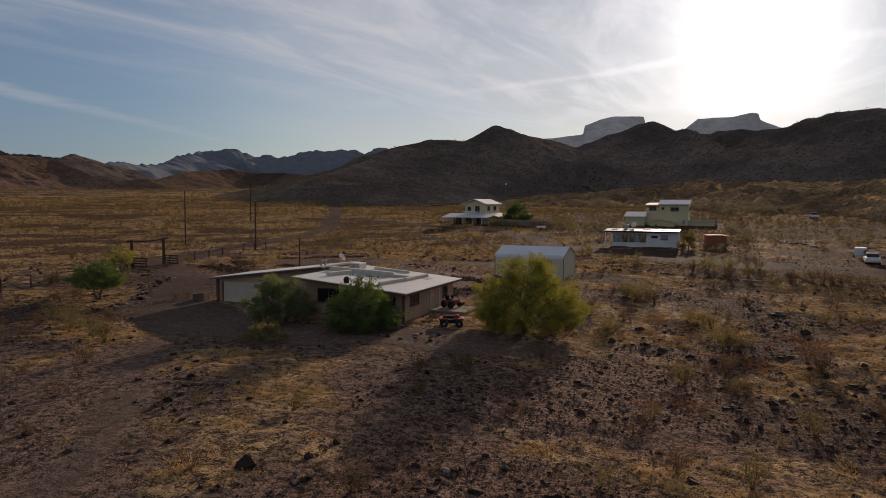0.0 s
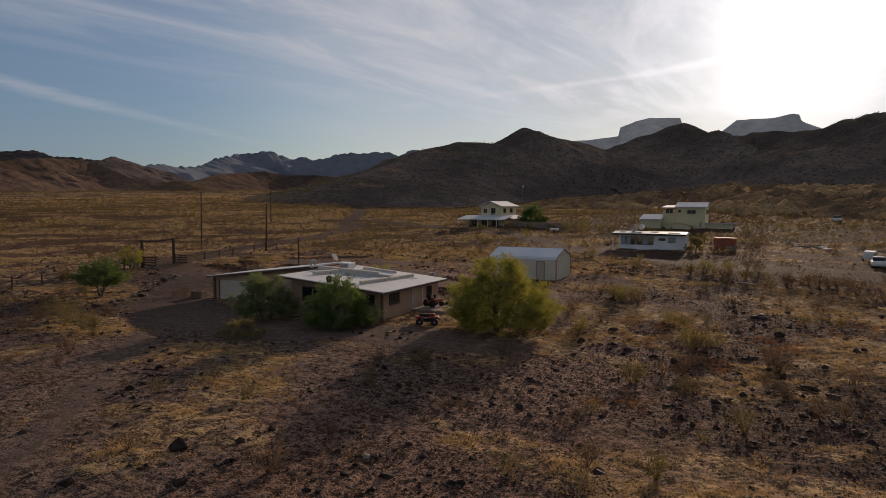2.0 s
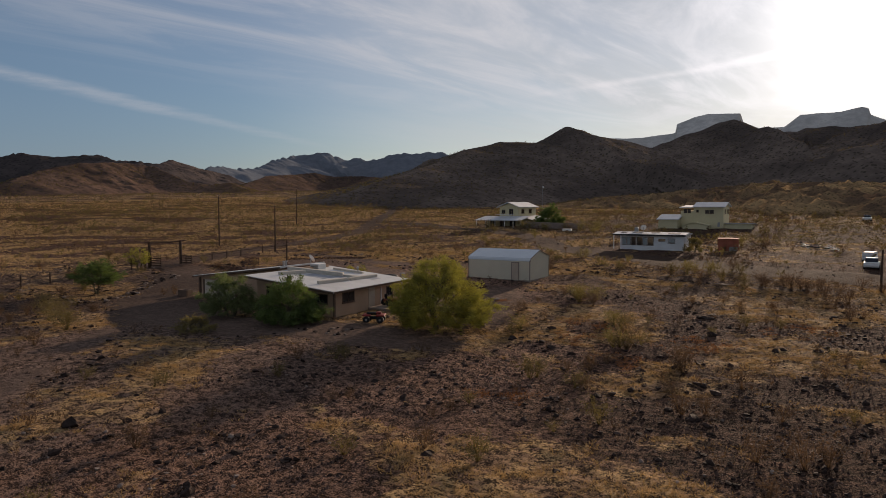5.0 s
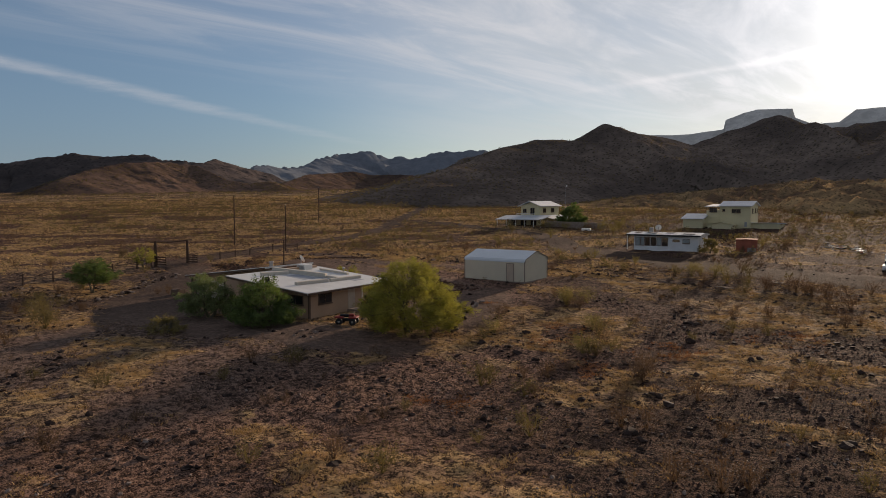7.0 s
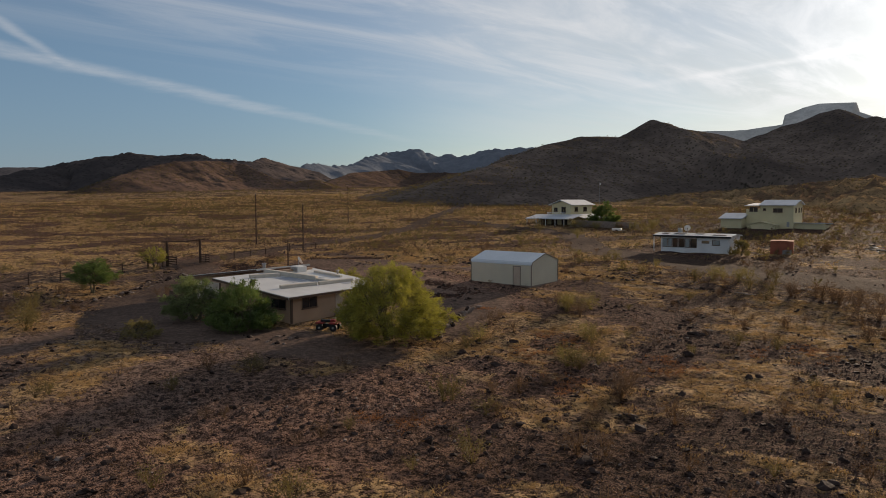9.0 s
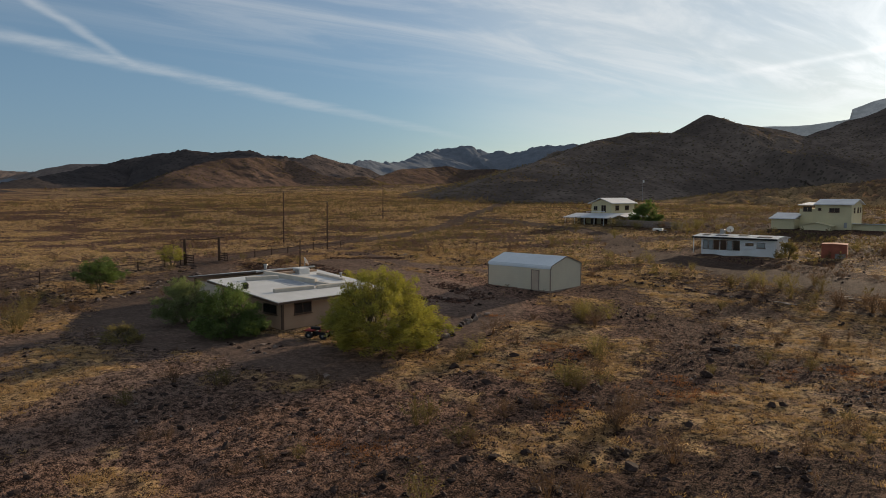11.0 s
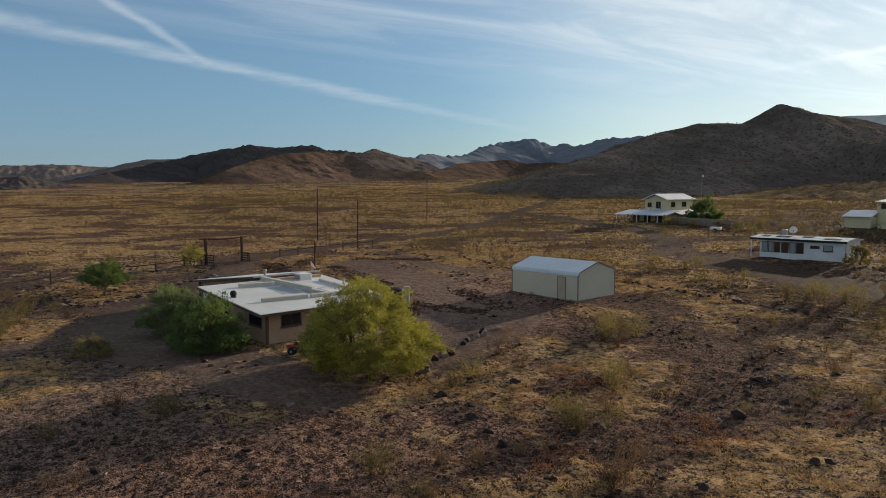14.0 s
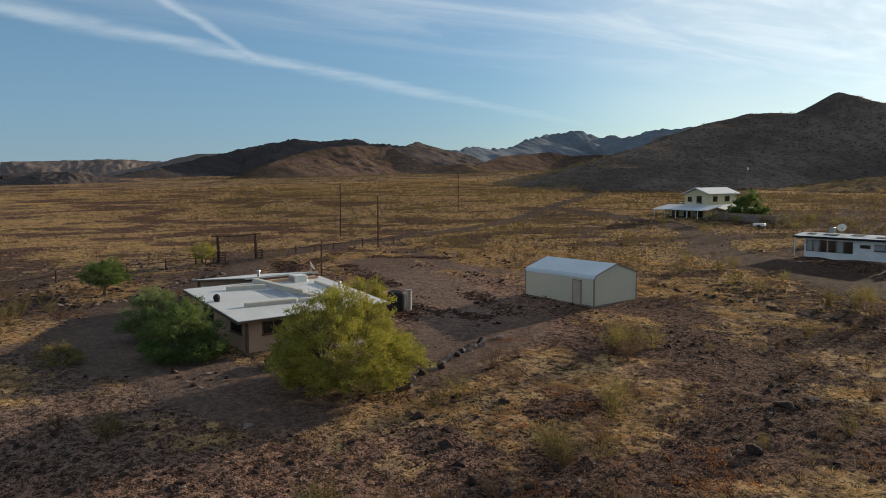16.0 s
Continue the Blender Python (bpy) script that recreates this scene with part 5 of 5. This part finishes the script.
utility_pole(-49.3, 11.9, 7.4)
utility_pole(-66.2, 15.6, 9.0)
utility_pole(-88.0, 60.0, 9.0)
utility_pole(-26.4, -10.2, 4.4, 0.1, False)
utility_pole(33.4, 10.6, 4.2, 0.13, False)


def ranch_gate():
    g = thing("ranch_gate", -47.9, -10.1, gz(-47.9, -10.1), 0, "tall dark timber ranch gateway with a crossbeam and open leaves", "gate")
    for y in (2.45, -2.45):
        part("post", tube([(0, y, -0.4), (0, y, 3.3)], [0.2, 0.17], 9), M_WOOD, g)
    part("crossbeam", tube([(0, -3.2, 3.18), (0, 0.1, 3.05), (0, 3.2, 3.22)], [0.09, 0.1, 0.09], 8), M_WOOD, g)
    for y, s in ((2.4, 1), (-2.4, 1)):
        leaf = part("gate_leaf", boxes((0.2, y - 0.04, 0.15, 0.3, y + 0.04, 1.3), bevel=0.01), M_WOOD, g, "open plank gate leaf")
        part("stile", boxes((2.1, y - 0.04, 0.15, 2.2, y + 0.04, 1.3), bevel=0.01), M_WOOD, leaf)
        for n in range(4):
            part("rail", boxes((0.3, y - 0.03, 0.2 + n * 0.3, 2.1, y + 0.03, 0.34 + n * 0.3), bevel=0.01), M_WOOD, leaf)


ranch_gate()


def fence(line, step, label):
    f = thing("fence", line[0][0], line[0][1], 0, 0, label, "fence")
    ox, oy = line[0]
    spots = []
    for (ax, ay), (bx, by) in zip(line, line[1:]):
        n = max(1, int(math.hypot(bx - ax, by - ay) / step))
        spots += [(ax + (bx - ax) * i / n, ay + (by - ay) * i / n) for i in range(n)]
    spots.append(line[-1])
    for x, y in spots:
        g, h = gz(x, y), rnd.uniform(1.05, 1.35)
        part("post", tube([(x - ox, y - oy, g - 0.3), (x - ox + rnd.gauss(0, 0.04), y - oy, g + h)], [0.1, 0.085], 7), M_WOOD, f)
    for (ax, ay), (bx, by) in zip(spots, spots[1:]):
        for h in (0.85,):
            part("rail", tube([(ax - ox, ay - oy, gz(ax, ay) + h), ((ax + bx) / 2 - ox, (ay + by) / 2 - oy, (gz(ax, ay) + gz(bx, by)) / 2 + h - 0.04), (bx - ox, by - oy, gz(bx, by) + h)], [0.05, 0.055, 0.05], 6), M_WOOD, f)


fence([(-47.6, -7.0), (-48.4, -1.8), (-49.0, 4.2), (-49.6, 9.4), (-49.8, 15)], 2.7, "rustic dark wooden pole fence along the dirt road")
fence([(-48.2, -13.0), (-47.5, -15.5), (-46.8, -19.2), (-46.3, -23.6), (-45.2, -27.2), (-44, -31), (-43, -36)], 2.9, "rustic dark wooden pole fence along the yard")


# ---- loose things ----
def water_tank():
    x, y = -10.2, -12.3
    t = thing("water_tank", x, y, gz(x, y) - 0.05, 0, "round black plastic water tank behind the house", "tank")
    part("body", tube([(0, 0, 0), (0, 0, 1.45), (0, 0, 1.62), (0, 0, 1.72), (0, 0, 1.74)], [0.78, 0.78, 0.66, 0.3, 0.2], 28), M_BLACK, t)
    for n in range(3):
        part("rib", tube([(0, 0, 0.35 + n * 0.42), (0, 0, 0.4 + n * 0.42)], [0.81, 0.81], 28), M_BLACK, t)
    p = thing("steel_pipe", x + 1.15, y + 0.35, gz(x + 1.15, y + 0.35) - 0.05, 0, "upright grey galvanised pipe beside the black tank", "pipe")
    part("pipe", tube([(0, 0, 0), (0, 0, 1.72), (0, 0, 1.73), (0, 0, 1.8)], [0.24, 0.24, 0.27, 0.27], 16), M_GREY, p)


water_tank()


def quad_bike():
    x, y = -2.2, -26.4
    q = thing("quad_bike", x, y, gz(x, y), 25, "old red quad bike with black tyres by the house", "quad bike")
    for px in (-0.55, 0.55):
        for py in (-0.42, 0.42):
            wheel = part("wheel", tube([(px, py - 0.12, 0.27), (px, py - 0.1, 0.27), (px, py + 0.1, 0.27), (px, py + 0.12, 0.27)], [0.2, 0.28, 0.28, 0.2], 18), M_BLACK, q)
            part("rim", tube([(px, py - 0.13, 0.27), (px, py + 0.13, 0.27)], [0.09, 0.09], 12), M_SCRAP, wheel)
    part("frame", boxes((-0.6, -0.16, 0.25, 0.6, 0.16, 0.5), bevel=0.04), M_BLACK, q)
    part("fender", boxes((0.2, -0.55, 0.54, 0.9, 0.55, 0.66), bevel=0.05), M_RED, q)
    part("fender", boxes((-0.9, -0.55, 0.54, -0.2, 0.55, 0.66), bevel=0.05), M_RED, q)
    part("seat", boxes((-0.6, -0.17, 0.6, 0.2, 0.17, 0.82), bevel=0.06), M_BLACK, q)
    part("tank", boxes((0.15, -0.18, 0.6, 0.6, 0.18, 0.85), bevel=0.07), M_RED, q)
    part("handlebar", tube([(0.45, -0.42, 1.02), (0.55, -0.1, 0.98), (0.55, 0.1, 0.98), (0.45, 0.42, 1.02)], [0.025] * 4), M_BLACK, q)


quad_bike()


def lawn_cart():
    x, y = -4.5, -20.6
    q = thing("garden_tractor", x, y, gz(x, y) + 0.14, 70, "small dark garden tractor parked on the patio slab", "tractor")
    for px, r in ((-0.5, 0.3), (0.55, 0.2)):
        for py in (-0.36, 0.36):
            part("wheel", tube([(px, py - 0.1, r), (px, py + 0.1, r)], [r, r], 16), M_BLACK, q)
    part("body", boxes((-0.7, -0.25, 0.25, 0.8, 0.25, 0.6), bevel=0.05), M_RUST, q)
    part("seat", boxes((-0.55, -0.2, 0.6, -0.15, 0.2, 0.72), (-0.62, -0.2, 0.7, -0.52, 0.2, 1.05), bevel=0.03), M_BLACK, q)
    part("steering_wheel", tube([(0.15, 0, 0.6), (0.05, 0, 0.95)], [0.03, 0.12], 10), M_BLACK, q)


lawn_cart()


def planter_box():
    x, y = -28.1, -23.3
    b = thing("brick_planter", x, y, gz(x, y) - 0.1, 8, "low brown brick planter beside the garage", "planter")
    part("wall", boxes((-0.55, -0.45, 0, 0.55, -0.32, 0.7), (-0.55, 0.32, 0, 0.55, 0.45, 0.7), (-0.55, -0.31, 0, -0.42, 0.31, 0.7), (0.42, -0.31, 0, 0.55, 0.31, 0.7)), M_STUCCO_DARK, b)
    part("soil", boxes((-0.41, -0.31, 0.3, 0.41, 0.31, 0.58)), M_ROCK, b)


planter_box()


def pickup(x, y, turn, label, paint):
    c = thing("pickup_truck", x, y, gz(x, y), turn, label, "truck")
    part("body", prism([(-2.5, 0.45), (2.4, 0.45), (2.45, 0.95), (1.2, 1.05), (0.7, 1.6), (-0.5, 1.62), (-0.6, 1.05), (-2.5, 1.05)], -0.85, 0.85), paint, c)
    part("windscreen", prism([(0.78, 1.1), (1.18, 1.1), (0.76, 1.53)], -0.87, 0.87), M_GLASS, c)
    for px in (-1.6, 1.55):
        for py in (-0.8, 0.8):
            wheel = part("wheel", tube([(px, py - 0.12, 0.36), (px, py + 0.12, 0.36)], [0.36, 0.36], 16), M_BLACK, c)
            part("rim", tube([(px, py - 0.13, 0.36), (px, py + 0.13, 0.36)], [0.2, 0.2], 12), M_GREY, wheel)


def cargo_trailer(x, y, turn):
    c = thing("cargo_trailer", x, y, gz(x, y), turn, "small white box trailer parked on the scrub lot", "trailer")
    part("box", boxes((-1.2, -0.7, 0.38, 1.2, 0.7, 1.45), bevel=0.06), M_WHITE, c)
    part("door", boxes((-1.245, -0.55, 0.45, -1.205, 0.55, 1.36), bevel=0.01), M_TRAILER, c)
    part("drawbar", tube([(1.18, 0, 0.5), (2.1, 0, 0.42)], [0.05, 0.04]), M_GREY, c)
    for py in (-0.8, 0.8):
        wheel = part("wheel", tube([(0, py - 0.09, 0.3), (0, py + 0.09, 0.3)], [0.3, 0.3], 14), M_BLACK, c)
        part("rim", tube([(0, py - 0.1, 0.3), (0, py + 0.1, 0.3)], [0.16, 0.16], 10), M_GREY, wheel)


def car(x, y, turn, label):
    c = thing("car", x, y, gz(x, y), turn, label, "car")
    part("body", prism([(-2.1, 0.32), (2.15, 0.32), (2.2, 0.62), (2.05, 0.78), (1.0, 0.9), (-1.5, 0.92), (-2.15, 0.86), (-2.2, 0.55)], -0.82, 0.82), M_WHITE, c)
    part("cabin", prism([(-1.55, 0.9), (1.05, 0.88), (0.35, 1.34), (-0.95, 1.38)], -0.68, 0.68), M_GLASS, c, "dark car windows")
    part("roof", prism([(-0.98, 1.37), (0.36, 1.33), (0.3, 1.4), (-0.9, 1.44)], -0.66, 0.66), M_WHITE, c)
    for px in (-1.35, 1.35):
        for py in (-0.76, 0.76):
            wheel = part("wheel", tube([(px, py - 0.1, 0.31), (px, py + 0.1, 0.31)], [0.31, 0.31], 16), M_BLACK, c)
            part("rim", tube([(px, py - 0.11, 0.31), (px, py + 0.11, 0.31)], [0.18, 0.18], 12), M_GREY, wheel)


cargo_trailer(33.2, 39.8, 78)
car(33.2, 31.0, 86, "pale dusty saloon car parked beside the lane")
pickup(36.6, 29.8, 70, "old white truck parked beside the lane", M_WHITE)
car(34.6, 118.0, 92, "white car far off on the scrub slope")


def cart(x, y):
    c = thing("utility_trailer", x, y, gz(x, y), 15, "small white utility trailer near the cream house", "trailer")
    part("box", boxes((-0.9, -0.6, 0.4, 0.9, 0.6, 0.85), bevel=0.05), M_WHITE, c)
    for py in (-0.62, 0.62):
        part("wheel", tube([(0, py - 0.08, 0.3), (0, py + 0.08, 0.3)], [0.3, 0.3], 14), M_BLACK, c)
    part("drawbar", tube([(0.9, 0, 0.45), (1.8, 0, 0.4)], [0.04, 0.04]), M_GREY, c)


cart(-20.0, 67.0)


def scrap(x, y, size, material, turn):
    s = thing("scrap_part", x, y, gz(x, y) - 0.02, turn, "scattered sheet metal and scrap lying on the ground", "scrap", "scrap heap")
    part("sheet", boxes((-size, -size * 0.4, 0.0, size, size * 0.4, size * 0.35), bevel=0.03), material, s)
    part("tube", tube([(-size * 0.7, 0, size * 0.4), (size * 0.6, 0.1, size * 0.7)], [0.05, 0.05]), M_SCRAP, s)


for n in range(44):
    u = rnd.random()
    scrap(24.0 + 5.6 * u + rnd.gauss(0, 1.2), 62.5 - 7.5 * u + rnd.gauss(0, 2.2), rnd.uniform(0.2, 0.6), rnd.choice((M_SCRAP, M_RUST, M_SCRAP, M_SCRAP, M_WHITE, M_BLACK, M_BLACK)), rnd.uniform(0, 360))


def board(x, y, length, turn):
    b = thing("board", x, y, gz(x, y) + 0.05, turn, "weathered pale board lying in the scrub", "board", "loose boards")
    part("plank", boxes((-length / 2, -0.14, 0, length / 2, 0.14, 0.07), bevel=0.01), M_ROCK_PALE, b)


for x, y, length, turn in ((23.0, 14.6, 1.6, 8), (24.1, 13.8, 1.3, -14), (22.4, 15.2, 1.0, 30), (18.2, 10.0, 1.3, -10), (19.1, 9.6, 1.0, 12), (27.6, 53.0, 3.4, 4), (28.9, 54.0, 2.6, -6)):
    board(x, y, length, turn)


# ---- what covers the ground ----
def spots(n, x0, x1, y0, y1, keep, seed):
    rs = np.random.RandomState(seed)
    x, y = rs.uniform(x0, x1, n), rs.uniform(y0, y1, n)
    ok = rs.uniform(0, 1, n) < keep(x, y)
    built = ((x > -28) & (x < -5) & (y > -28) & (y < -16)) | ((x > -8) & (x < 0.3) & (y > -0.3) & (y < 6)) | ((x > -4) & (x < 11) & (y > 33) & (y < 46.5))
    built |= ((x > -46) & (x < -33) & (y > 74) & (y < 92)) | ((x > -8) & (x < 15) & (y > 80) & (y < 98))
    ok &= ~built
    return x[ok], y[ok], rs


def ground_cover(name, patterns, n, area, keep, sizes, material, label, seed, sink=0.0):
    x, y, rs = spots(n, *area, keep, seed)
    size = rs.uniform(0, 1, len(x)) ** 3 * (sizes[1] - sizes[0]) + sizes[0]
    ob = strewn(name, patterns, x, y, ground_z(x, y) - sink * size, size, rs.uniform(0, 6.28, len(x)), material, rs.uniform(0.6, 1.1, len(x)), rs.randint(0, len(patterns), len(x)))
    tagged(ob, label, name.replace("_", " "), kind="stuff")


PEBBLES = [pebble_pattern(160 + n) for n in range(8)]
THIN_TUFTS = [tuft_pattern(110 + n, 6, 1.5, 0.13, 0.13) for n in range(8)]
TUFTS = [tuft_pattern(100 + n, 13, 0.95, 0.27, 0.055) for n in range(8)]
LOW_BUSH = [bush_pattern(120 + n, 6, 30, 0.8, 0.17) for n in range(6)]
FAR_BUSH = [bush_pattern(140 + n, 3, 20, 0.75, 0.24) for n in range(6)]
ground_cover("dry_grass", TUFTS, 250000, (-45, 70, -66, 25), lambda x, y: straw(x, y) * np.clip(rough_noise(x, y, 1.6, 2, 97) * 3 - 1.0, 0, 1), (0.22, 0.62), M_STRAW, "tufts of dry golden desert grass", 1)
ground_cover("dry_grass", THIN_TUFTS, 200000, (-260, 90, -40, 215), lambda x, y: np.clip(straw(x, y) * 1.25 - 0.02, 0, 1) * (1 - bare(x, y)) * np.clip(np.maximum((y - 3) / 12, (-x - 50) / 10), 0, 1) * (1 - 0.6 * np.clip((x - 2) / 8, 0, 1) * np.clip((72 - y) / 15, 0, 1)), (0.5, 1.5), M_STRAW_PALE, "golden dry grass over the plain", 2)
ground_cover("gravel", PEBBLES, 150000, (-40, 65, -66, 20), lambda x, y: (1 - bare(x, y) * 0.8) * np.clip(1.2 - straw(x, y), 0, 1) * np.clip(rough_noise(x, y, 6.0, 4, 91) * 2.4 - 0.95 + np.clip((x - 4) / 20, -0.2, 0.25) + beds(x, y, GRAVEL_BEDS) * 0.8, 0.05, 1), (0.05, 0.24), M_GRAVEL, "loose red-brown stones and gravel", 3, 0.0)
# pale stones, many added to paint the low-sun sheen of stone tops
ground_cover("pale_stones", ROUGH, 5000, (-20, 60, -62, 10), lambda x, y: (1 - bare(x, y)) * np.clip(rough_noise(x, y, 5.0, 3, 93) * 3 - 1.35 + beds(x, y, GRAVEL_BEDS) * 0.4, 0.02, 1), (0.1, 0.32), M_ROCK_PALE, "scattered pale broken stones, also standing in for sheen on stone tops", 24, 0.05)
ground_cover("gravel", ROUGH, 11000, (-40, 65, -66, 20), lambda x, y: (1 - bare(x, y)) * np.clip(rough_noise(x, y, 6.0, 4, 91) * 3 - 1.45 + beds(x, y, GRAVEL_BEDS) * 0.9, 0, 1), (0.2, 0.62), M_ROCK, "broken dark stones", 14, 0.1)
ground_cover("gravel", ROUGH, 9000, (-70, 60, -20, 90), lambda x, y: (1 - bare(x, y) * 0.7) * np.clip(rough_noise(x, y, 14.0, 3, 61) * 2.6 - 0.9, 0, 1), (0.15, 0.6), M_ROCK, "loose dark stones and gravel", 4, 0.1)
BERMS = [[(-8.5, -10.5), (-3.5, -9.2)], [(-11, -3.5), (-3, -6.2)], [(-33, -3), (-20, -6.5)], [(-44, 2), (-38, -5)], [(-12, -8), (-8, -13)], [(-38, 4), (-30, 9)], [(-42, -7), (-36, -9)]]


def berm(x, y):
    d = np.min([along(x, y, line) for line in BERMS], axis=0)
    return np.clip(1.2 - d / 1.3, 0, 1) * np.clip(rough_noise(x, y, 3.0, 3, 95) * 2.2 - 0.5, 0, 1)


CLODS = [pebble_pattern(190 + n, 0.6) for n in range(8)]
ground_cover("dirt_clods", CLODS, 90000, (-46, 0, -14, 10), berm, (0.1, 0.55), M_CLOD, "heaped red-brown dirt clods in the yard", 12, 0.0)
ground_cover("rubble", ROUGH, 9000, (-46, 0, -14, 10), lambda x, y: berm(x, y) * 0.8, (0.15, 0.75), M_ROCK, "dark stones heaped in the yard", 19, 0.1)
ground_cover("low_scrub", LOW_BUSH, 4000, (-45, 70, -66, 30), lambda x, y: (1 - bare(x, y)) * 0.8, (0.3, 1.0), M_DRYBUSH, "low brown dry scrub", 5)
ground_cover("dry_scrub", FAR_BUSH, 30000, (-240, 20, -5, 180), lambda x, y: (1 - bare(x, y)) * np.clip(np.maximum((y - 12) / 8, (-x - 55) / 8), 0, 1) * (1 - 0.5 * straw(x, y)), (0.45, 1.5), M_DRYBUSH, "dark brown dry scrub dotted over the plain", 23)
ground_cover("creosote_scrub", FAR_BUSH, 28000, (-220, 120, 14, 170), lambda x, y: (1 - bare(x, y)) * (1 - 0.85 * np.clip((x - 4) / 6, 0, 1) * np.clip((58 - y) / 8, 0, 1)) * np.clip(rough_noise(x, y, 20.0, 3, 71) * 1.6 - 0.3, 0.1, 1) * (1 - 0.6 * straw(x, y)), (0.7, 2.2), M_CREOSOTE, "olive creosote scrub over the plain", 6)
ground_cover("creosote_scrub", FAR_BUSH, 11000, (-420, 200, 90, 420), lambda x, y: (1 - bare(x, y)) * 0.8, (1.1, 2.6), M_CREOSOTE, "olive creosote scrub over the far plain", 7)
ground_cover("creosote_scrub", FAR_BUSH, 6000, (2, 140, 62, 250), lambda x, y: np.clip(rough_noise(x, y, 9.0, 3, 73) * 3.4 - 1.3, 0.03, 1), (0.5, 1.7), M_CREOSOTE, "olive creosote scrub behind the two-storey house", 15)
ground_cover("dry_scrub", FAR_BUSH, 14000, (-30, 150, 95, 260), lambda x, y: np.clip(rough_noise(x, y, 16.0, 3, 77) * 4 - 1.7, 0.03, 1), (0.5, 1.7), M_DRYBUSH, "dark brown dry scrub on the slope behind the houses", 21)
WEEDS = [(12.6, -21.8, 2.2), (12.2, -17.6, 2.2), (1.5, -12.0, 1.4), (18.0, -26.0, 2.0), (21.0, -20.0, 2.4), (14.0, -37.0, 2.2), (27.0, -12.0, 2.6)]
ground_cover("dry_weeds", TUFTS, 20000, (2, 34, -44, -6), lambda x, y: np.max([np.clip(1.3 - np.hypot(x - a, y - b) / r, 0, 1) for a, b, r in WEEDS], axis=0) * np.clip(rough_noise(x, y, 1.4, 3, 81) * 3 - 1.1, 0, 1), (0.3, 0.75), M_RED_WEED, "low rust-red dry weeds on the slope", 16)
RUBBLE = [[(-12.8, -41.5), (-9, -46.2), (-5.6, -51.4)], [(-46, -20), (-41, -24), (-36, -27)], [(-46, -13), (-40, -17), (-36, -22)], [(-31, -31.5), (-36, -33), (-42, -33)], [(-44, -4), (-36, -8)], [(-30, 4), (-14, 2)], [(-62, -30), (-50, -27)], [(-57, -38), (-45, -39)], [(-45, -30), (-34, -37)], [(-60, -18), (-50, -22)]]
ground_cover("rubble", ROUGH, 14000, (-64, -4, -53, 8), lambda x, y: np.clip(1.1 - np.min([along(x, y, line) for line in RUBBLE], axis=0) / 1.8, 0, 1) * np.clip(rough_noise(x, y, 2.5, 3, 83) * 2.4 - 0.75, 0, 1), (0.15, 0.7), M_ROCK, "dark stone rubble along the drive and yard", 17, 0.1)
ground_cover("rubble", ROUGH, 4500, (-64, -8, -42, 8), lambda x, y: np.clip(1.1 - np.min([along(x, y, line) for line in RUBBLE], axis=0) / 2.0, 0, 1) * np.clip(rough_noise(x, y, 2.5, 3, 83) * 2.4 - 0.75, 0, 1), (0.15, 0.5), M_ROCK_PALE, "pale broken stone rubble along the drive", 18, 0.1)
ground_cover("creosote_scrub", FAR_BUSH, 4000, (-320, -40, -60, 100), lambda x, y: (1 - bare(x, y)) * 0.7, (0.6, 1.7), M_CREOSOTE, "olive creosote scrub west of the drive", 8)


def flank_scrub(index, count, sizes, label, seed):
    """Scrub on a hill's flanks."""
    rs = np.random.RandomState(seed)
    name, x, y, z = FLANKS[index]
    i, j = rs.randint(0, x.shape[0] - 1, count), rs.randint(0, x.shape[1] - 1, count)
    u, w = rs.uniform(0, 1, count), rs.uniform(0, 1, count)
    def mid(q):
        return (q[i, j] * (1 - u) + q[i + 1, j] * u) * (1 - w) + (q[i, j + 1] * (1 - u) + q[i + 1, j + 1] * u) * w
    px, py, pz = mid(x), mid(y), mid(z)
    ok = (pz > ground_z(px, py) + 0.3) & (np.abs(j + w - x.shape[1] / 2) > x.shape[1] * 0.06)
    px, py, pz = px[ok], py[ok], pz[ok]
    size = rs.uniform(*sizes, len(px))
    ob = strewn("hill_scrub", FAR_BUSH, px, py, pz - 0.1, size, rs.uniform(0, 6.28, len(px)), M_CREOSOTE, rs.uniform(0.6, 1.1, len(px)), rs.randint(0, 6, len(px)))
    tagged(ob, label, "scrub", kind="stuff")


flank_scrub(8, 4500, (0.5, 1.5), "olive scrub dotted over the low foothill", 22)
flank_scrub(0, 9000, (0.8, 1.9), "olive scrub dotted over the dark hill", 9)
flank_scrub(2, 5000, (0.7, 1.6), "olive scrub dotted over the red hill", 10)
flank_scrub(3, 2500, (0.7, 1.6), "olive scrub dotted over the small hill", 11)
